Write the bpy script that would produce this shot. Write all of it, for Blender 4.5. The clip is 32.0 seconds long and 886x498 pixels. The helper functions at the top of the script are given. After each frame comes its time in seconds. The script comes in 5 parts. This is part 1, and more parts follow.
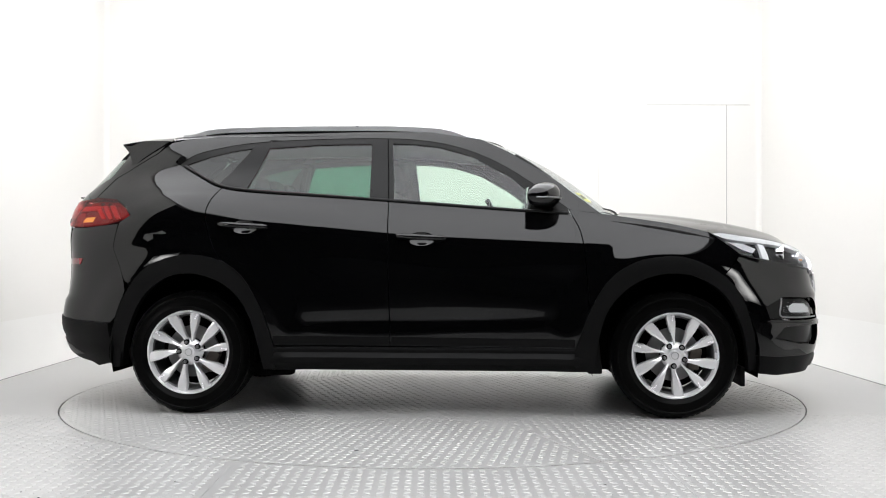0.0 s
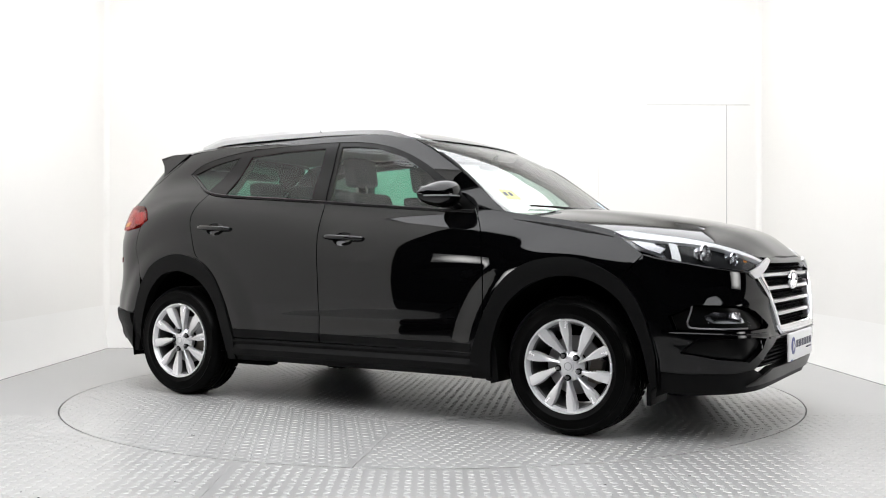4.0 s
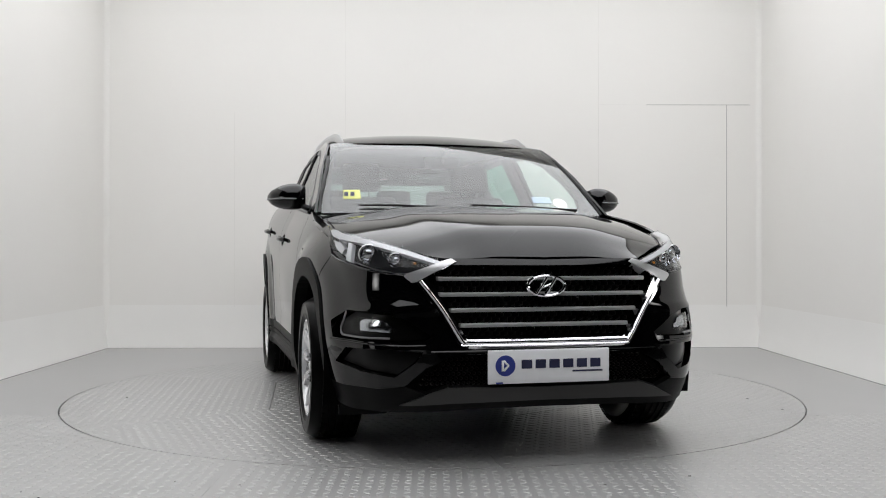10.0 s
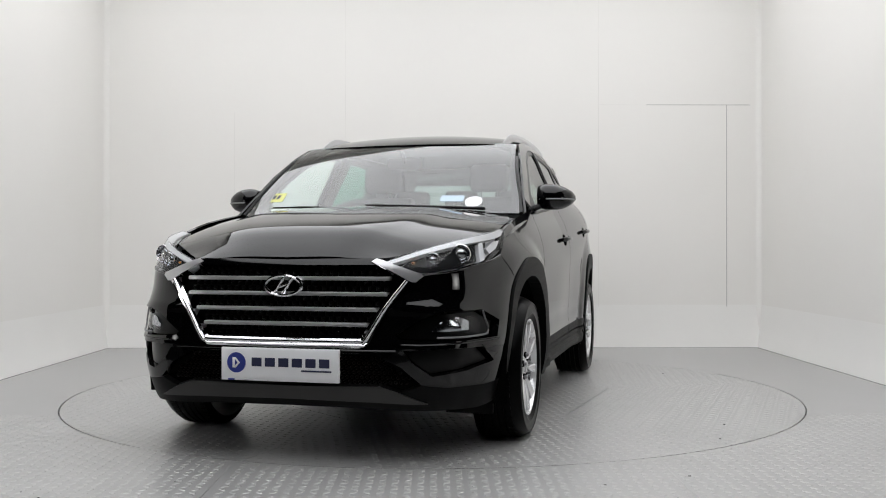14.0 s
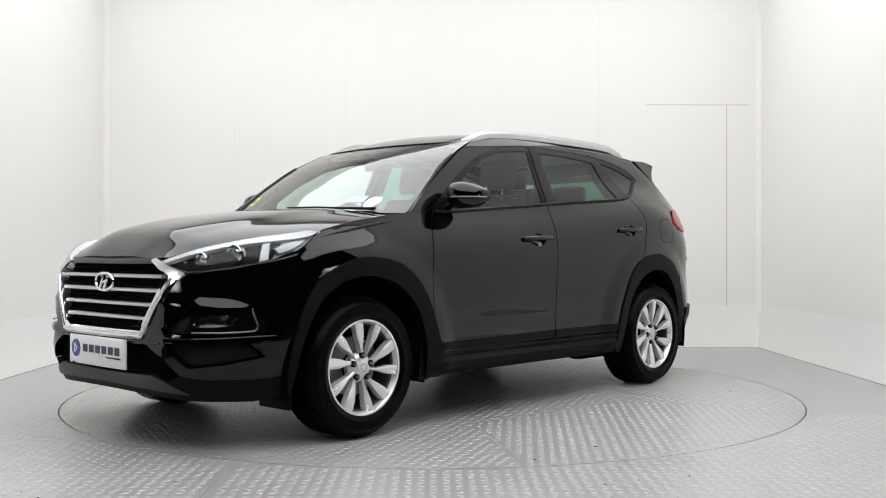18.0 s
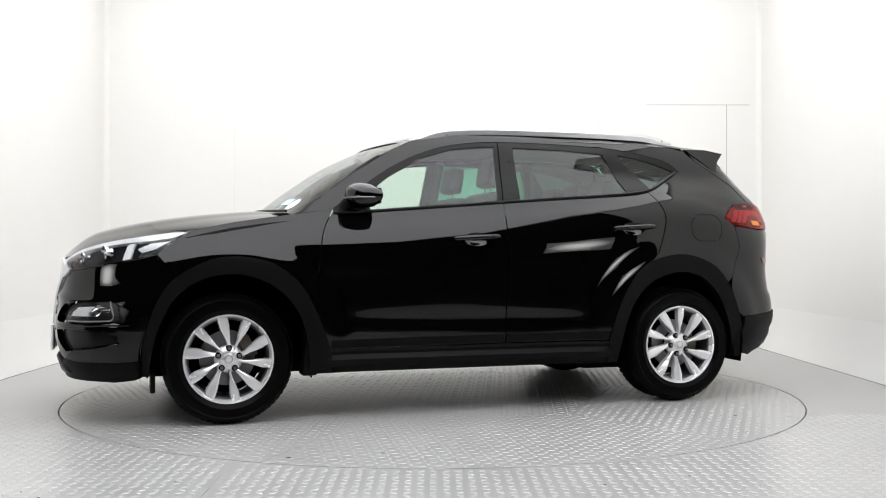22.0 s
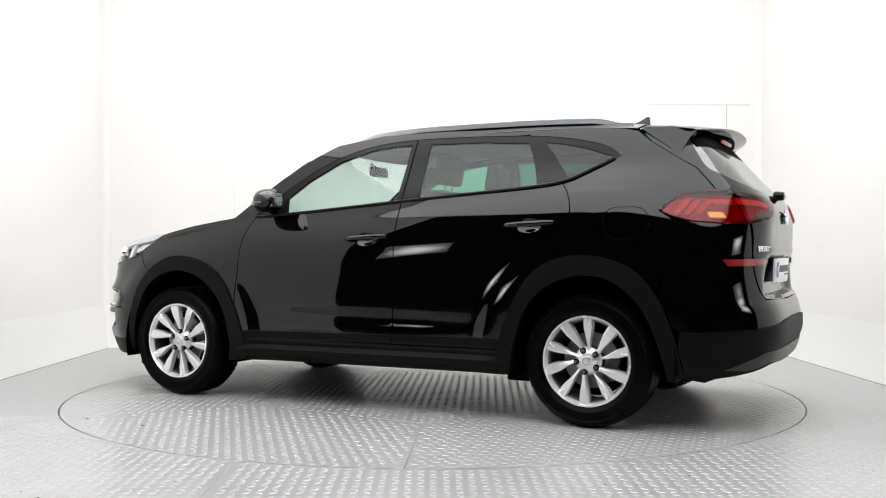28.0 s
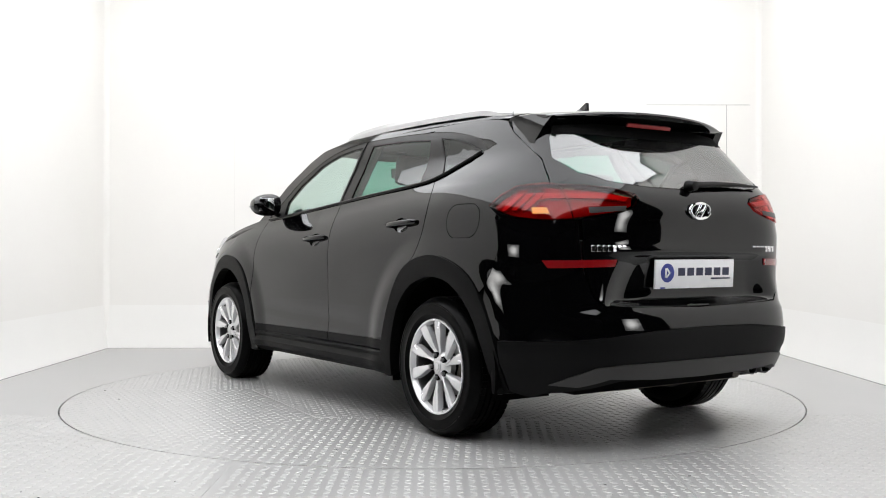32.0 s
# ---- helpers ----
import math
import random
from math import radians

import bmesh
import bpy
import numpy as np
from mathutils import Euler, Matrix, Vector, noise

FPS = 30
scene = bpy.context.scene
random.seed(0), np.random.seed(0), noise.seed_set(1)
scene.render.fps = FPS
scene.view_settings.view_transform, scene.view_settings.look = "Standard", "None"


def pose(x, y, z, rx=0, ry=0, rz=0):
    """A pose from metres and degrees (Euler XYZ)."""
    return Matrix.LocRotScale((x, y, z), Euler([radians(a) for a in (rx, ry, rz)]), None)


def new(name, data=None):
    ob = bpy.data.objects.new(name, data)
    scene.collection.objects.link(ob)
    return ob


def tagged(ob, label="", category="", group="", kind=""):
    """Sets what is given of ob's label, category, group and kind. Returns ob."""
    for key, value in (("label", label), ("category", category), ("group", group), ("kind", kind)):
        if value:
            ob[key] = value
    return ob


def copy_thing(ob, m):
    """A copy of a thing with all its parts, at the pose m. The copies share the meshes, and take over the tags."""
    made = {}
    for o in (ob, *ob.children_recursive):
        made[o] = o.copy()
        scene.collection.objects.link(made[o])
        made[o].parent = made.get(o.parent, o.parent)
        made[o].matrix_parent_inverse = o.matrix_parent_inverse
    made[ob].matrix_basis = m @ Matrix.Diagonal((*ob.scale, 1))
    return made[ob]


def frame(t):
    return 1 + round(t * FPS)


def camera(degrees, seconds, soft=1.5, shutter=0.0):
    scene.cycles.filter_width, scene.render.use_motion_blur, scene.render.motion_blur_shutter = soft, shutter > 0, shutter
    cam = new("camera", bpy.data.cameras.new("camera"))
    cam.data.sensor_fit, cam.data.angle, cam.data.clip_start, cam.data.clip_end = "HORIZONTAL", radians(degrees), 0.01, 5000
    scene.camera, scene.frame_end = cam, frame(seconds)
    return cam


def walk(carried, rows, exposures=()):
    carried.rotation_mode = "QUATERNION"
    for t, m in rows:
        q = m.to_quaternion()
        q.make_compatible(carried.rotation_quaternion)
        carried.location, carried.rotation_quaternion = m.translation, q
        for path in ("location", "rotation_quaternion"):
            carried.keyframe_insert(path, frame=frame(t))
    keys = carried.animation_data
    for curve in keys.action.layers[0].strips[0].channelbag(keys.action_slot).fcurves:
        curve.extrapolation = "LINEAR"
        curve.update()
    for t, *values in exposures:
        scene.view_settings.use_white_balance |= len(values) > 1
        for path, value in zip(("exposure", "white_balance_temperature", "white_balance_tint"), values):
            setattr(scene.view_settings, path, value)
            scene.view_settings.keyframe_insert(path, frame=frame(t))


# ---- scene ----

# ---- camera: stands still on a tripod in front of the open studio box ----
cam = camera(48.74, 32.0, soft=1.05)
EYE = pose(0, -6.31, 0.902, 90 + 0.139, 0, -0.539)
walk(cam, [(0, EYE), (32, EYE)], exposures=[(0, 0.29), (2.5, 0.31), (4.5, 0.27), (6, 0.15), (7, 0.0), (8, -0.12), (9, -0.31), (10, -0.41), (11.7, -0.45), (13, -0.44), (14.5, -0.37), (17, -0.25), (18, -0.10), (19, 0.02), (21, 0.11), (23, 0.19), (25.5, 0.25), (28, 0.25), (32, 0.22)])

# ---- world: a dark hall round the white box ----
world = bpy.data.worlds.new("hall")
scene.world = world
world.use_nodes = True
world.node_tree.nodes["Background"].inputs[0].default_value = (0.02, 0.02, 0.022, 1)
world.node_tree.nodes["Background"].inputs[1].default_value = 0.3


# ---- materials ----
def material(name, color, rough=0.5, metal=0.0, coat=0.0, noise_scale=0, noise_amt=0.0, bump=0.0, bump_scale=200, spec=0.5):
    m = bpy.data.materials.new(name)
    m.use_nodes = True
    nt = m.node_tree
    b = nt.nodes["Principled BSDF"]
    b.inputs["Base Color"].default_value = (*color, 1)
    b.inputs["Roughness"].default_value = rough
    b.inputs["Metallic"].default_value = metal
    b.inputs["Coat Weight"].default_value = coat
    b.inputs["Coat Roughness"].default_value = 0.02
    b.inputs["Coat IOR"].default_value = 1.47
    b.inputs["Specular IOR Level"].default_value = spec
    co = nt.nodes.new("ShaderNodeTexCoord")
    if noise_amt:
        n = nt.nodes.new("ShaderNodeTexNoise")
        n.inputs["Scale"].default_value = noise_scale
        n.inputs["Detail"].default_value = 6
        nt.links.new(co.outputs["Object"], n.inputs["Vector"])
        r = nt.nodes.new("ShaderNodeMapRange")
        r.inputs["To Min"].default_value = 1 - noise_amt
        r.inputs["To Max"].default_value = 1 + noise_amt
        nt.links.new(n.outputs["Fac"], r.inputs["Value"])
        mix = nt.nodes.new("ShaderNodeMix")
        mix.data_type, mix.blend_type = "RGBA", "MULTIPLY"
        mix.inputs["Factor"].default_value = 1
        mix.inputs["A"].default_value = (*color, 1)
        nt.links.new(r.outputs["Result"], mix.inputs["B"])
        nt.links.new(mix.outputs["Result"], b.inputs["Base Color"])
        r2 = nt.nodes.new("ShaderNodeMapRange")
        r2.inputs["To Min"].default_value = max(0, rough * (1 - noise_amt))
        r2.inputs["To Max"].default_value = min(1, rough * (1 + noise_amt))
        nt.links.new(n.outputs["Fac"], r2.inputs["Value"])
        nt.links.new(r2.outputs["Result"], b.inputs["Roughness"])
    if bump:
        n2 = nt.nodes.new("ShaderNodeTexNoise")
        n2.inputs["Scale"].default_value = bump_scale
        n2.inputs["Detail"].default_value = 4
        nt.links.new(co.outputs["Object"], n2.inputs["Vector"])
        bp = nt.nodes.new("ShaderNodeBump")
        bp.inputs["Strength"].default_value = bump
        bp.inputs["Distance"].default_value = 0.002
        nt.links.new(n2.outputs["Fac"], bp.inputs["Height"])
        nt.links.new(bp.outputs["Normal"], b.inputs["Normal"])
    return m


def emitter(name, color, strength):
    m = bpy.data.materials.new(name)
    m.use_nodes = True
    b = m.node_tree.nodes["Principled BSDF"]
    b.inputs["Base Color"].default_value = (*color, 1)
    b.inputs["Emission Color"].default_value = (*color, 1)
    b.inputs["Emission Strength"].default_value = strength
    return m


def glass(name, tint, gloss=0.01, f0=0.05):
    """A thin pane: tinted see-through, with a mirror film that grows towards grazing angles."""
    m = bpy.data.materials.new(name)
    m.use_nodes = True
    nt = m.node_tree
    nt.nodes.remove(nt.nodes["Principled BSDF"])
    out = nt.nodes["Material Output"]
    tr = nt.nodes.new("ShaderNodeBsdfTransparent")
    tr.inputs["Color"].default_value = (*tint, 1)
    gl = nt.nodes.new("ShaderNodeBsdfGlossy")
    gl.inputs["Roughness"].default_value = gloss
    lw = nt.nodes.new("ShaderNodeLayerWeight")
    lw.inputs["Blend"].default_value = 0.5
    pw = nt.nodes.new("ShaderNodeMath")
    pw.operation = "POWER"
    pw.inputs[1].default_value = 5.0
    mr = nt.nodes.new("ShaderNodeMapRange")
    mr.inputs["To Min"].default_value = f0
    mr.inputs["To Max"].default_value = 1.0
    mx = nt.nodes.new("ShaderNodeMixShader")
    nt.links.new(lw.outputs["Facing"], pw.inputs[0])
    nt.links.new(pw.outputs[0], mr.inputs["Value"])
    nt.links.new(mr.outputs["Result"], mx.inputs[0])
    nt.links.new(tr.outputs[0], mx.inputs[1])
    nt.links.new(gl.outputs[0], mx.inputs[2])
    nt.links.new(mx.outputs[0], out.inputs["Surface"])
    return m


# wall white made lighter: the light caught by the sloping foot, put into colour
M_SKIRT = material("lit_foot_white", (0.82, 0.81, 0.785), 0.6, noise_scale=1.5, noise_amt=0.03)
M_WALL = material("white_wall_paint", (0.79, 0.775, 0.745), 0.75, noise_scale=0.9, noise_amt=0.03, bump=0.05, bump_scale=60)
M_CEIL = material("white_ceiling_paint", (0.8, 0.8, 0.79), 0.8, noise_scale=1.5, noise_amt=0.03)
M_LUG = material("worn_steel_lug", (0.44, 0.437, 0.43), 0.36, metal=0.25, noise_scale=2.2, noise_amt=0.12)
M_FLOOR = material("grey_painted_steel", (0.385, 0.382, 0.378), 0.32, metal=0.25, noise_scale=2.2, noise_amt=0.12, bump=0.03, bump_scale=150)
M_DARK = material("dark_hall_wall", (0.005, 0.005, 0.0052), 0.9, noise_scale=1.0, noise_amt=0.1)
M_LAMP = emitter("luminous_ceiling_panel", (0.985, 0.995, 1.02), 2.6)
M_SOFTBOX = emitter("softbox_front", (1.0, 0.99, 0.97), 9.0)
# the lamp behind the cloth makes a hot middle
nt = M_SOFTBOX.node_tree
hot_co, hot_len, hot_map = nt.nodes.new("ShaderNodeTexCoord"), nt.nodes.new("ShaderNodeVectorMath"), nt.nodes.new("ShaderNodeMapRange")
hot_off, hot_flat = nt.nodes.new("ShaderNodeVectorMath"), nt.nodes.new("ShaderNodeVectorMath")
hot_off.operation, hot_flat.operation, hot_len.operation = "SUBTRACT", "MULTIPLY", "LENGTH"
hot_flat.inputs[1].default_value = (1, 0, 1)
hot_off.inputs[1].default_value = (0.5, 0.5, 0.5)
hot_map.interpolation_type = "SMOOTHSTEP"
for key, val in (("From Min", 0.05), ("From Max", 0.55), ("To Min", 9.5), ("To Max", 0.15)):
    hot_map.inputs[key].default_value = val
nt.links.new(hot_co.outputs["Generated"], hot_off.inputs[0])
nt.links.new(hot_off.outputs[0], hot_flat.inputs[0])
nt.links.new(hot_flat.outputs[0], hot_len.inputs[0])
nt.links.new(hot_len.outputs["Value"], hot_map.inputs["Value"])
nt.links.new(hot_map.outputs["Result"], nt.nodes["Principled BSDF"].inputs["Emission Strength"])
M_HALLFLOOR = material("dark_hall_floor", (0.045, 0.045, 0.046), 0.55, noise_scale=2.0, noise_amt=0.2)
M_PAINT = material("black_car_paint", (0.0012, 0.0012, 0.0014), 0.3, coat=1.0, noise_scale=3, noise_amt=0.05, spec=0.0)
M_CLAD = material("black_textured_plastic", (0.0026, 0.0026, 0.0027), 0.5, spec=0.11, noise_scale=30, noise_amt=0.08, bump=0.15, bump_scale=500)
M_TRIM = material("satin_black_trim", (0.0025, 0.0025, 0.0025), 0.28, spec=0.2, noise_scale=20, noise_amt=0.05)
M_VOID = material("matt_black_liner", (0.0015, 0.0015, 0.0015), 0.9, spec=0.1, noise_scale=10, noise_amt=0.1)
M_RUBBER = material("tyre_rubber", (0.0016, 0.0016, 0.0016), 0.3, spec=0.055, noise_scale=25, noise_amt=0.15, bump=0.1, bump_scale=300)
M_ALLOY = material("silver_alloy", (0.80, 0.80, 0.81), 0.27, metal=0.5, coat=0.6, noise_scale=12, noise_amt=0.05)
M_CHROME = material("chrome", (0.8, 0.8, 0.82), 0.06, metal=1.0, noise_scale=15, noise_amt=0.03)
M_SATIN = material("satin_silver", (0.66, 0.66, 0.67), 0.3, metal=0.75, noise_scale=15, noise_amt=0.04)
M_LAMPSILVER = material("bright_lamp_silver", (0.72, 0.72, 0.73), 0.3, metal=0.3, noise_scale=15, noise_amt=0.04)
M_SKID = material("grey_skid_plate", (0.03, 0.029, 0.028), 0.4, metal=0.2, noise_scale=15, noise_amt=0.06)
M_CLEAR = glass("windscreen_glass", (0.80, 0.90, 0.90), f0=0.16)
M_REARGLASS = glass("rear_window_glass", (0.36, 0.50, 0.45), f0=0.20)
M_QUARTER = glass("dark_privacy_glass", (0.06, 0.11, 0.09), f0=0.045)
M_FRONTGLASS = glass("front_side_glass", (0.74, 0.86, 0.78), f0=0.06)
M_TINT = glass("privacy_glass", (0.13, 0.40, 0.29), f0=0.055)
M_LENS = glass("clear_lens", (0.93, 0.94, 0.95), f0=0.025)
M_RED = material("dark_red_reflector", (0.2, 0.003, 0.005), 0.25, coat=1.0, noise_scale=60, noise_amt=0.1)
M_REDBAR = material("bright_red_guide", (0.46, 0.014, 0.016), 0.3, coat=0.15, noise_scale=60, noise_amt=0.1)
M_REDGLASS = glass("red_lens", (0.80, 0.22, 0.21), f0=0.04)
M_AMBER = material("amber_lens", (0.72, 0.24, 0.015), 0.3, coat=0.6, noise_scale=60, noise_amt=0.1)
M_WHITE = material("white_plate", (0.86, 0.86, 0.87), 0.35, noise_scale=20, noise_amt=0.04)
M_BLUE = material("blue_print", (0.03, 0.045, 0.25), 0.35, noise_scale=20, noise_amt=0.04)
M_INK = material("dark_blue_print", (0.02, 0.022, 0.06), 0.4, noise_scale=20, noise_amt=0.04)
M_YELLOW = material("yellow_sticker", (0.66, 0.68, 0.22), 0.5, noise_scale=40, noise_amt=0.05)
M_PALEBLUE = material("pale_blue_sticker", (0.48, 0.6, 0.72), 0.5, noise_scale=40, noise_amt=0.05)
M_SEAT = material("dark_grey_seat_cloth", (0.03, 0.03, 0.032), 0.85, noise_scale=60, noise_amt=0.15, bump=0.3, bump_scale=400)
M_LINING = material("pale_grey_headlining", (0.35, 0.34, 0.32), 0.9, noise_scale=40, noise_amt=0.05)
M_DASH = material("charcoal_dashboard", (0.018, 0.018, 0.02), 0.6, noise_scale=40, noise_amt=0.1, bump=0.2, bump_scale=300)
M_BARREL = material("dull_inner_rim", (0.06, 0.06, 0.062), 0.5, metal=0.3, noise_scale=20, noise_amt=0.1)
M_BEZEL = material("black_lamp_bezel", (0.012, 0.012, 0.013), 0.4, spec=0.12, noise_scale=20, noise_amt=0.06)
M_RAIL = material("satin_rail_silver", (0.55, 0.55, 0.56), 0.28, metal=0.7, noise_scale=15, noise_amt=0.05)
M_STEEL = material("brushed_steel_disc", (0.22, 0.22, 0.225), 0.4, metal=0.9, noise_scale=30, noise_amt=0.1)
M_REFLECTOR = material("lamp_reflector", (0.55, 0.56, 0.58), 0.15, metal=1.0, noise_scale=15, noise_amt=0.05)
M_MIRROR = material("mirror_glass", (0.85, 0.86, 0.87), 0.02, metal=1.0)
M_RUST = material("dull_exhaust_steel", (0.12, 0.105, 0.09), 0.6, metal=0.6, noise_scale=15, noise_amt=0.2)
M_JOINT = material("dark_joint", (0.03, 0.03, 0.03), 0.8, noise_scale=10, noise_amt=0.2)
M_FAINT = material("filled_wall_joint", (0.72, 0.705, 0.675), 0.8, noise_scale=3, noise_amt=0.2)
M_GREYWALL = material("grey_wall_seam", (0.38, 0.372, 0.36), 0.8, noise_scale=3, noise_amt=0.4)


# ---- mesh helpers ----
def mesh_ob(name, bm, mat, parent=None, label="", smooth=True):
    me = bpy.data.meshes.new(name)
    bm.normal_update()
    if smooth:
        for e in bm.edges:
            if len(e.link_faces) == 2 and e.calc_face_angle(0) > 0.62:
                e.smooth = False
    bm.to_mesh(me)
    bm.free()
    if smooth:
        for f in me.polygons:
            f.use_smooth = True
    me.materials.append(mat)
    ob = new(name, me)
    if parent is not None:
        ob.parent = parent
    if label:
        tagged(ob, label)
    return ob


def part(name, bm, mat, parent, label="", smooth=True):
    return mesh_ob(name, bm, mat, parent, label, smooth)


def box_bm(x0, x1, y0, y1, z0, z1, bevel=0.0, seg=2):
    bm = bmesh.new()
    bmesh.ops.create_cube(bm, size=1)
    for v in bm.verts:
        v.co = Vector(((x0 + x1) / 2 + v.co.x * (x1 - x0), (y0 + y1) / 2 + v.co.y * (y1 - y0), (z0 + z1) / 2 + v.co.z * (z1 - z0)))
    if bevel:
        bmesh.ops.bevel(bm, geom=bm.edges[:], offset=bevel, segments=seg, affect="EDGES", profile=0.6)
    return bm


def spin_bm(profile, axis="y", n=64, close=False):
    """A body of revolution from (radius, height) pairs about an axis."""
    bm = bmesh.new()
    rings = []
    for r, h in profile:
        ring = []
        for i in range(n):
            a = 2 * math.pi * i / n
            if axis == "y":
                ring.append(bm.verts.new((r * math.cos(a), h, r * math.sin(a))))
            elif axis == "z":
                ring.append(bm.verts.new((r * math.cos(a), r * math.sin(a), h)))
            else:
                ring.append(bm.verts.new((h, r * math.cos(a), r * math.sin(a))))
        rings.append(ring)
    pairs = list(zip(rings[:-1], rings[1:]))
    if close:
        pairs.append((rings[-1], rings[0]))
    for a, b in pairs:
        for i in range(n):
            bm.faces.new((a[i], a[(i + 1) % n], b[(i + 1) % n], b[i]))
    if not close:
        for ring, flip in ((rings[0], True), (rings[-1], False)):
            bm.faces.new(ring if not flip else ring[::-1])
    bmesh.ops.recalc_face_normals(bm, faces=bm.faces[:])
    return bm


def tube_bm(points, radius, n=8, flat=1.0):
    """A tube along points; radius may be a list."""
    bm = bmesh.new()
    pts = [Vector(q) for q in points]
    rings = []
    for i, q in enumerate(pts):
        d = (pts[min(i + 1, len(pts) - 1)] - pts[max(i - 1, 0)]).normalized()
        side = d.cross(Vector((0, 0, 1)))
        side = side.normalized() if side.length > 0.01 else Vector((0, 1, 0))
        up = side.cross(d).normalized()
        r = radius[i] if isinstance(radius, (list, tuple)) else radius
        rings.append([bm.verts.new(q + (side * math.cos(a) + up * math.sin(a) * flat) * r) for a in (2 * math.pi * k / n for k in range(n))])
    for a, b in zip(rings[:-1], rings[1:]):
        for i in range(n):
            bm.faces.new((a[i], a[(i + 1) % n], b[(i + 1) % n], b[i]))
    bm.faces.new(rings[0][::-1])
    bm.faces.new(rings[-1])
    bmesh.ops.recalc_face_normals(bm, faces=bm.faces[:])
    return bm


def hermite(xs, ys):
    """A smooth function through (xs, ys), kept as a fine table."""
    xs, ys = np.asarray(xs, float), np.asarray(ys, float)
    h, d = np.diff(xs), np.diff(ys) / np.diff(xs)
    m = np.empty_like(ys)
    m[0], m[-1] = d[0], d[-1]
    w1, w2 = h[:-1], h[1:]
    m[1:-1] = (d[:-1] * w2 + d[1:] * w1) / (w1 + w2)
    count = 3000
    x = np.linspace(xs[0], xs[-1], count + 1)
    i = np.clip(np.searchsorted(xs, x) - 1, 0, len(h) - 1)
    t = (x - xs[i]) / h[i]
    y = ys[i] * (1 + 2 * t) * (1 - t) ** 2 + m[i] * h[i] * t * (1 - t) ** 2 + ys[i + 1] * t * t * (3 - 2 * t) + m[i + 1] * h[i] * t * t * (t - 1)
    table_y = [float(v) for v in y] + [float(y[-1])]
    lo, k = float(xs[0]), count / float(xs[-1] - xs[0])

    def f(v):
        u = min(max((v - lo) * k, 0.0), count)
        j = int(u)
        return table_y[j] + (table_y[j + 1] - table_y[j]) * (u - j)
    return f


def curve(points, seg=6):
    """A smooth open line through 2D points."""
    p = [np.array(q, float) for q in points]
    p = [2 * p[0] - p[1]] + p + [2 * p[-1] - p[-2]]
    out = []
    for i in range(1, len(p) - 2):
        for k in range(seg):
            t = k / seg
            a, b, c, d = p[i - 1], p[i], p[i + 1], p[i + 2]
            out.append(tuple(0.5 * (2 * b + (c - a) * t + (2 * a - 5 * b + 4 * c - d) * t * t + (3 * b - a - 3 * c + d) * t ** 3)))
    out.append(tuple(p[-2]))
    return out


def inside(poly, x, y):
    hit = False
    for (x0, y0), (x1, y1) in zip(poly, poly[1:] + poly[:1]):
        if (y0 > y) != (y1 > y) and x < (x1 - x0) * (y - y0) / (y1 - y0) + x0:
            hit = not hit
    return hit


def gap_to(poly, x, y):
    best = 9.0
    for (x0, y0), (x1, y1) in zip(poly, poly[1:] + poly[:1]):
        dx, dy = x1 - x0, y1 - y0
        t = max(0, min(1, ((x - x0) * dx + (y - y0) * dy) / (dx * dx + dy * dy + 1e-12)))
        best = min(best, math.hypot(x - x0 - t * dx, y - y0 - t * dy))
    return best


from mathutils.geometry import delaunay_2d_cdt

CORE = Vector((0, 0, 0.75))


def outward(surf, u, v, e=0.005):
    p = Vector(surf(u, v))
    n = (Vector(surf(u + e, v)) - Vector(surf(u - e, v))).cross(Vector(surf(u, v + e)) - Vector(surf(u, v - e)))
    if n.length < 1e-12:
        n = p - CORE
    n.normalize()
    c = Vector((max(-1.2, min(1.2, p.x)), 0, 0.75))
    return p, (n if n.dot(p - c) > 0 else -n)


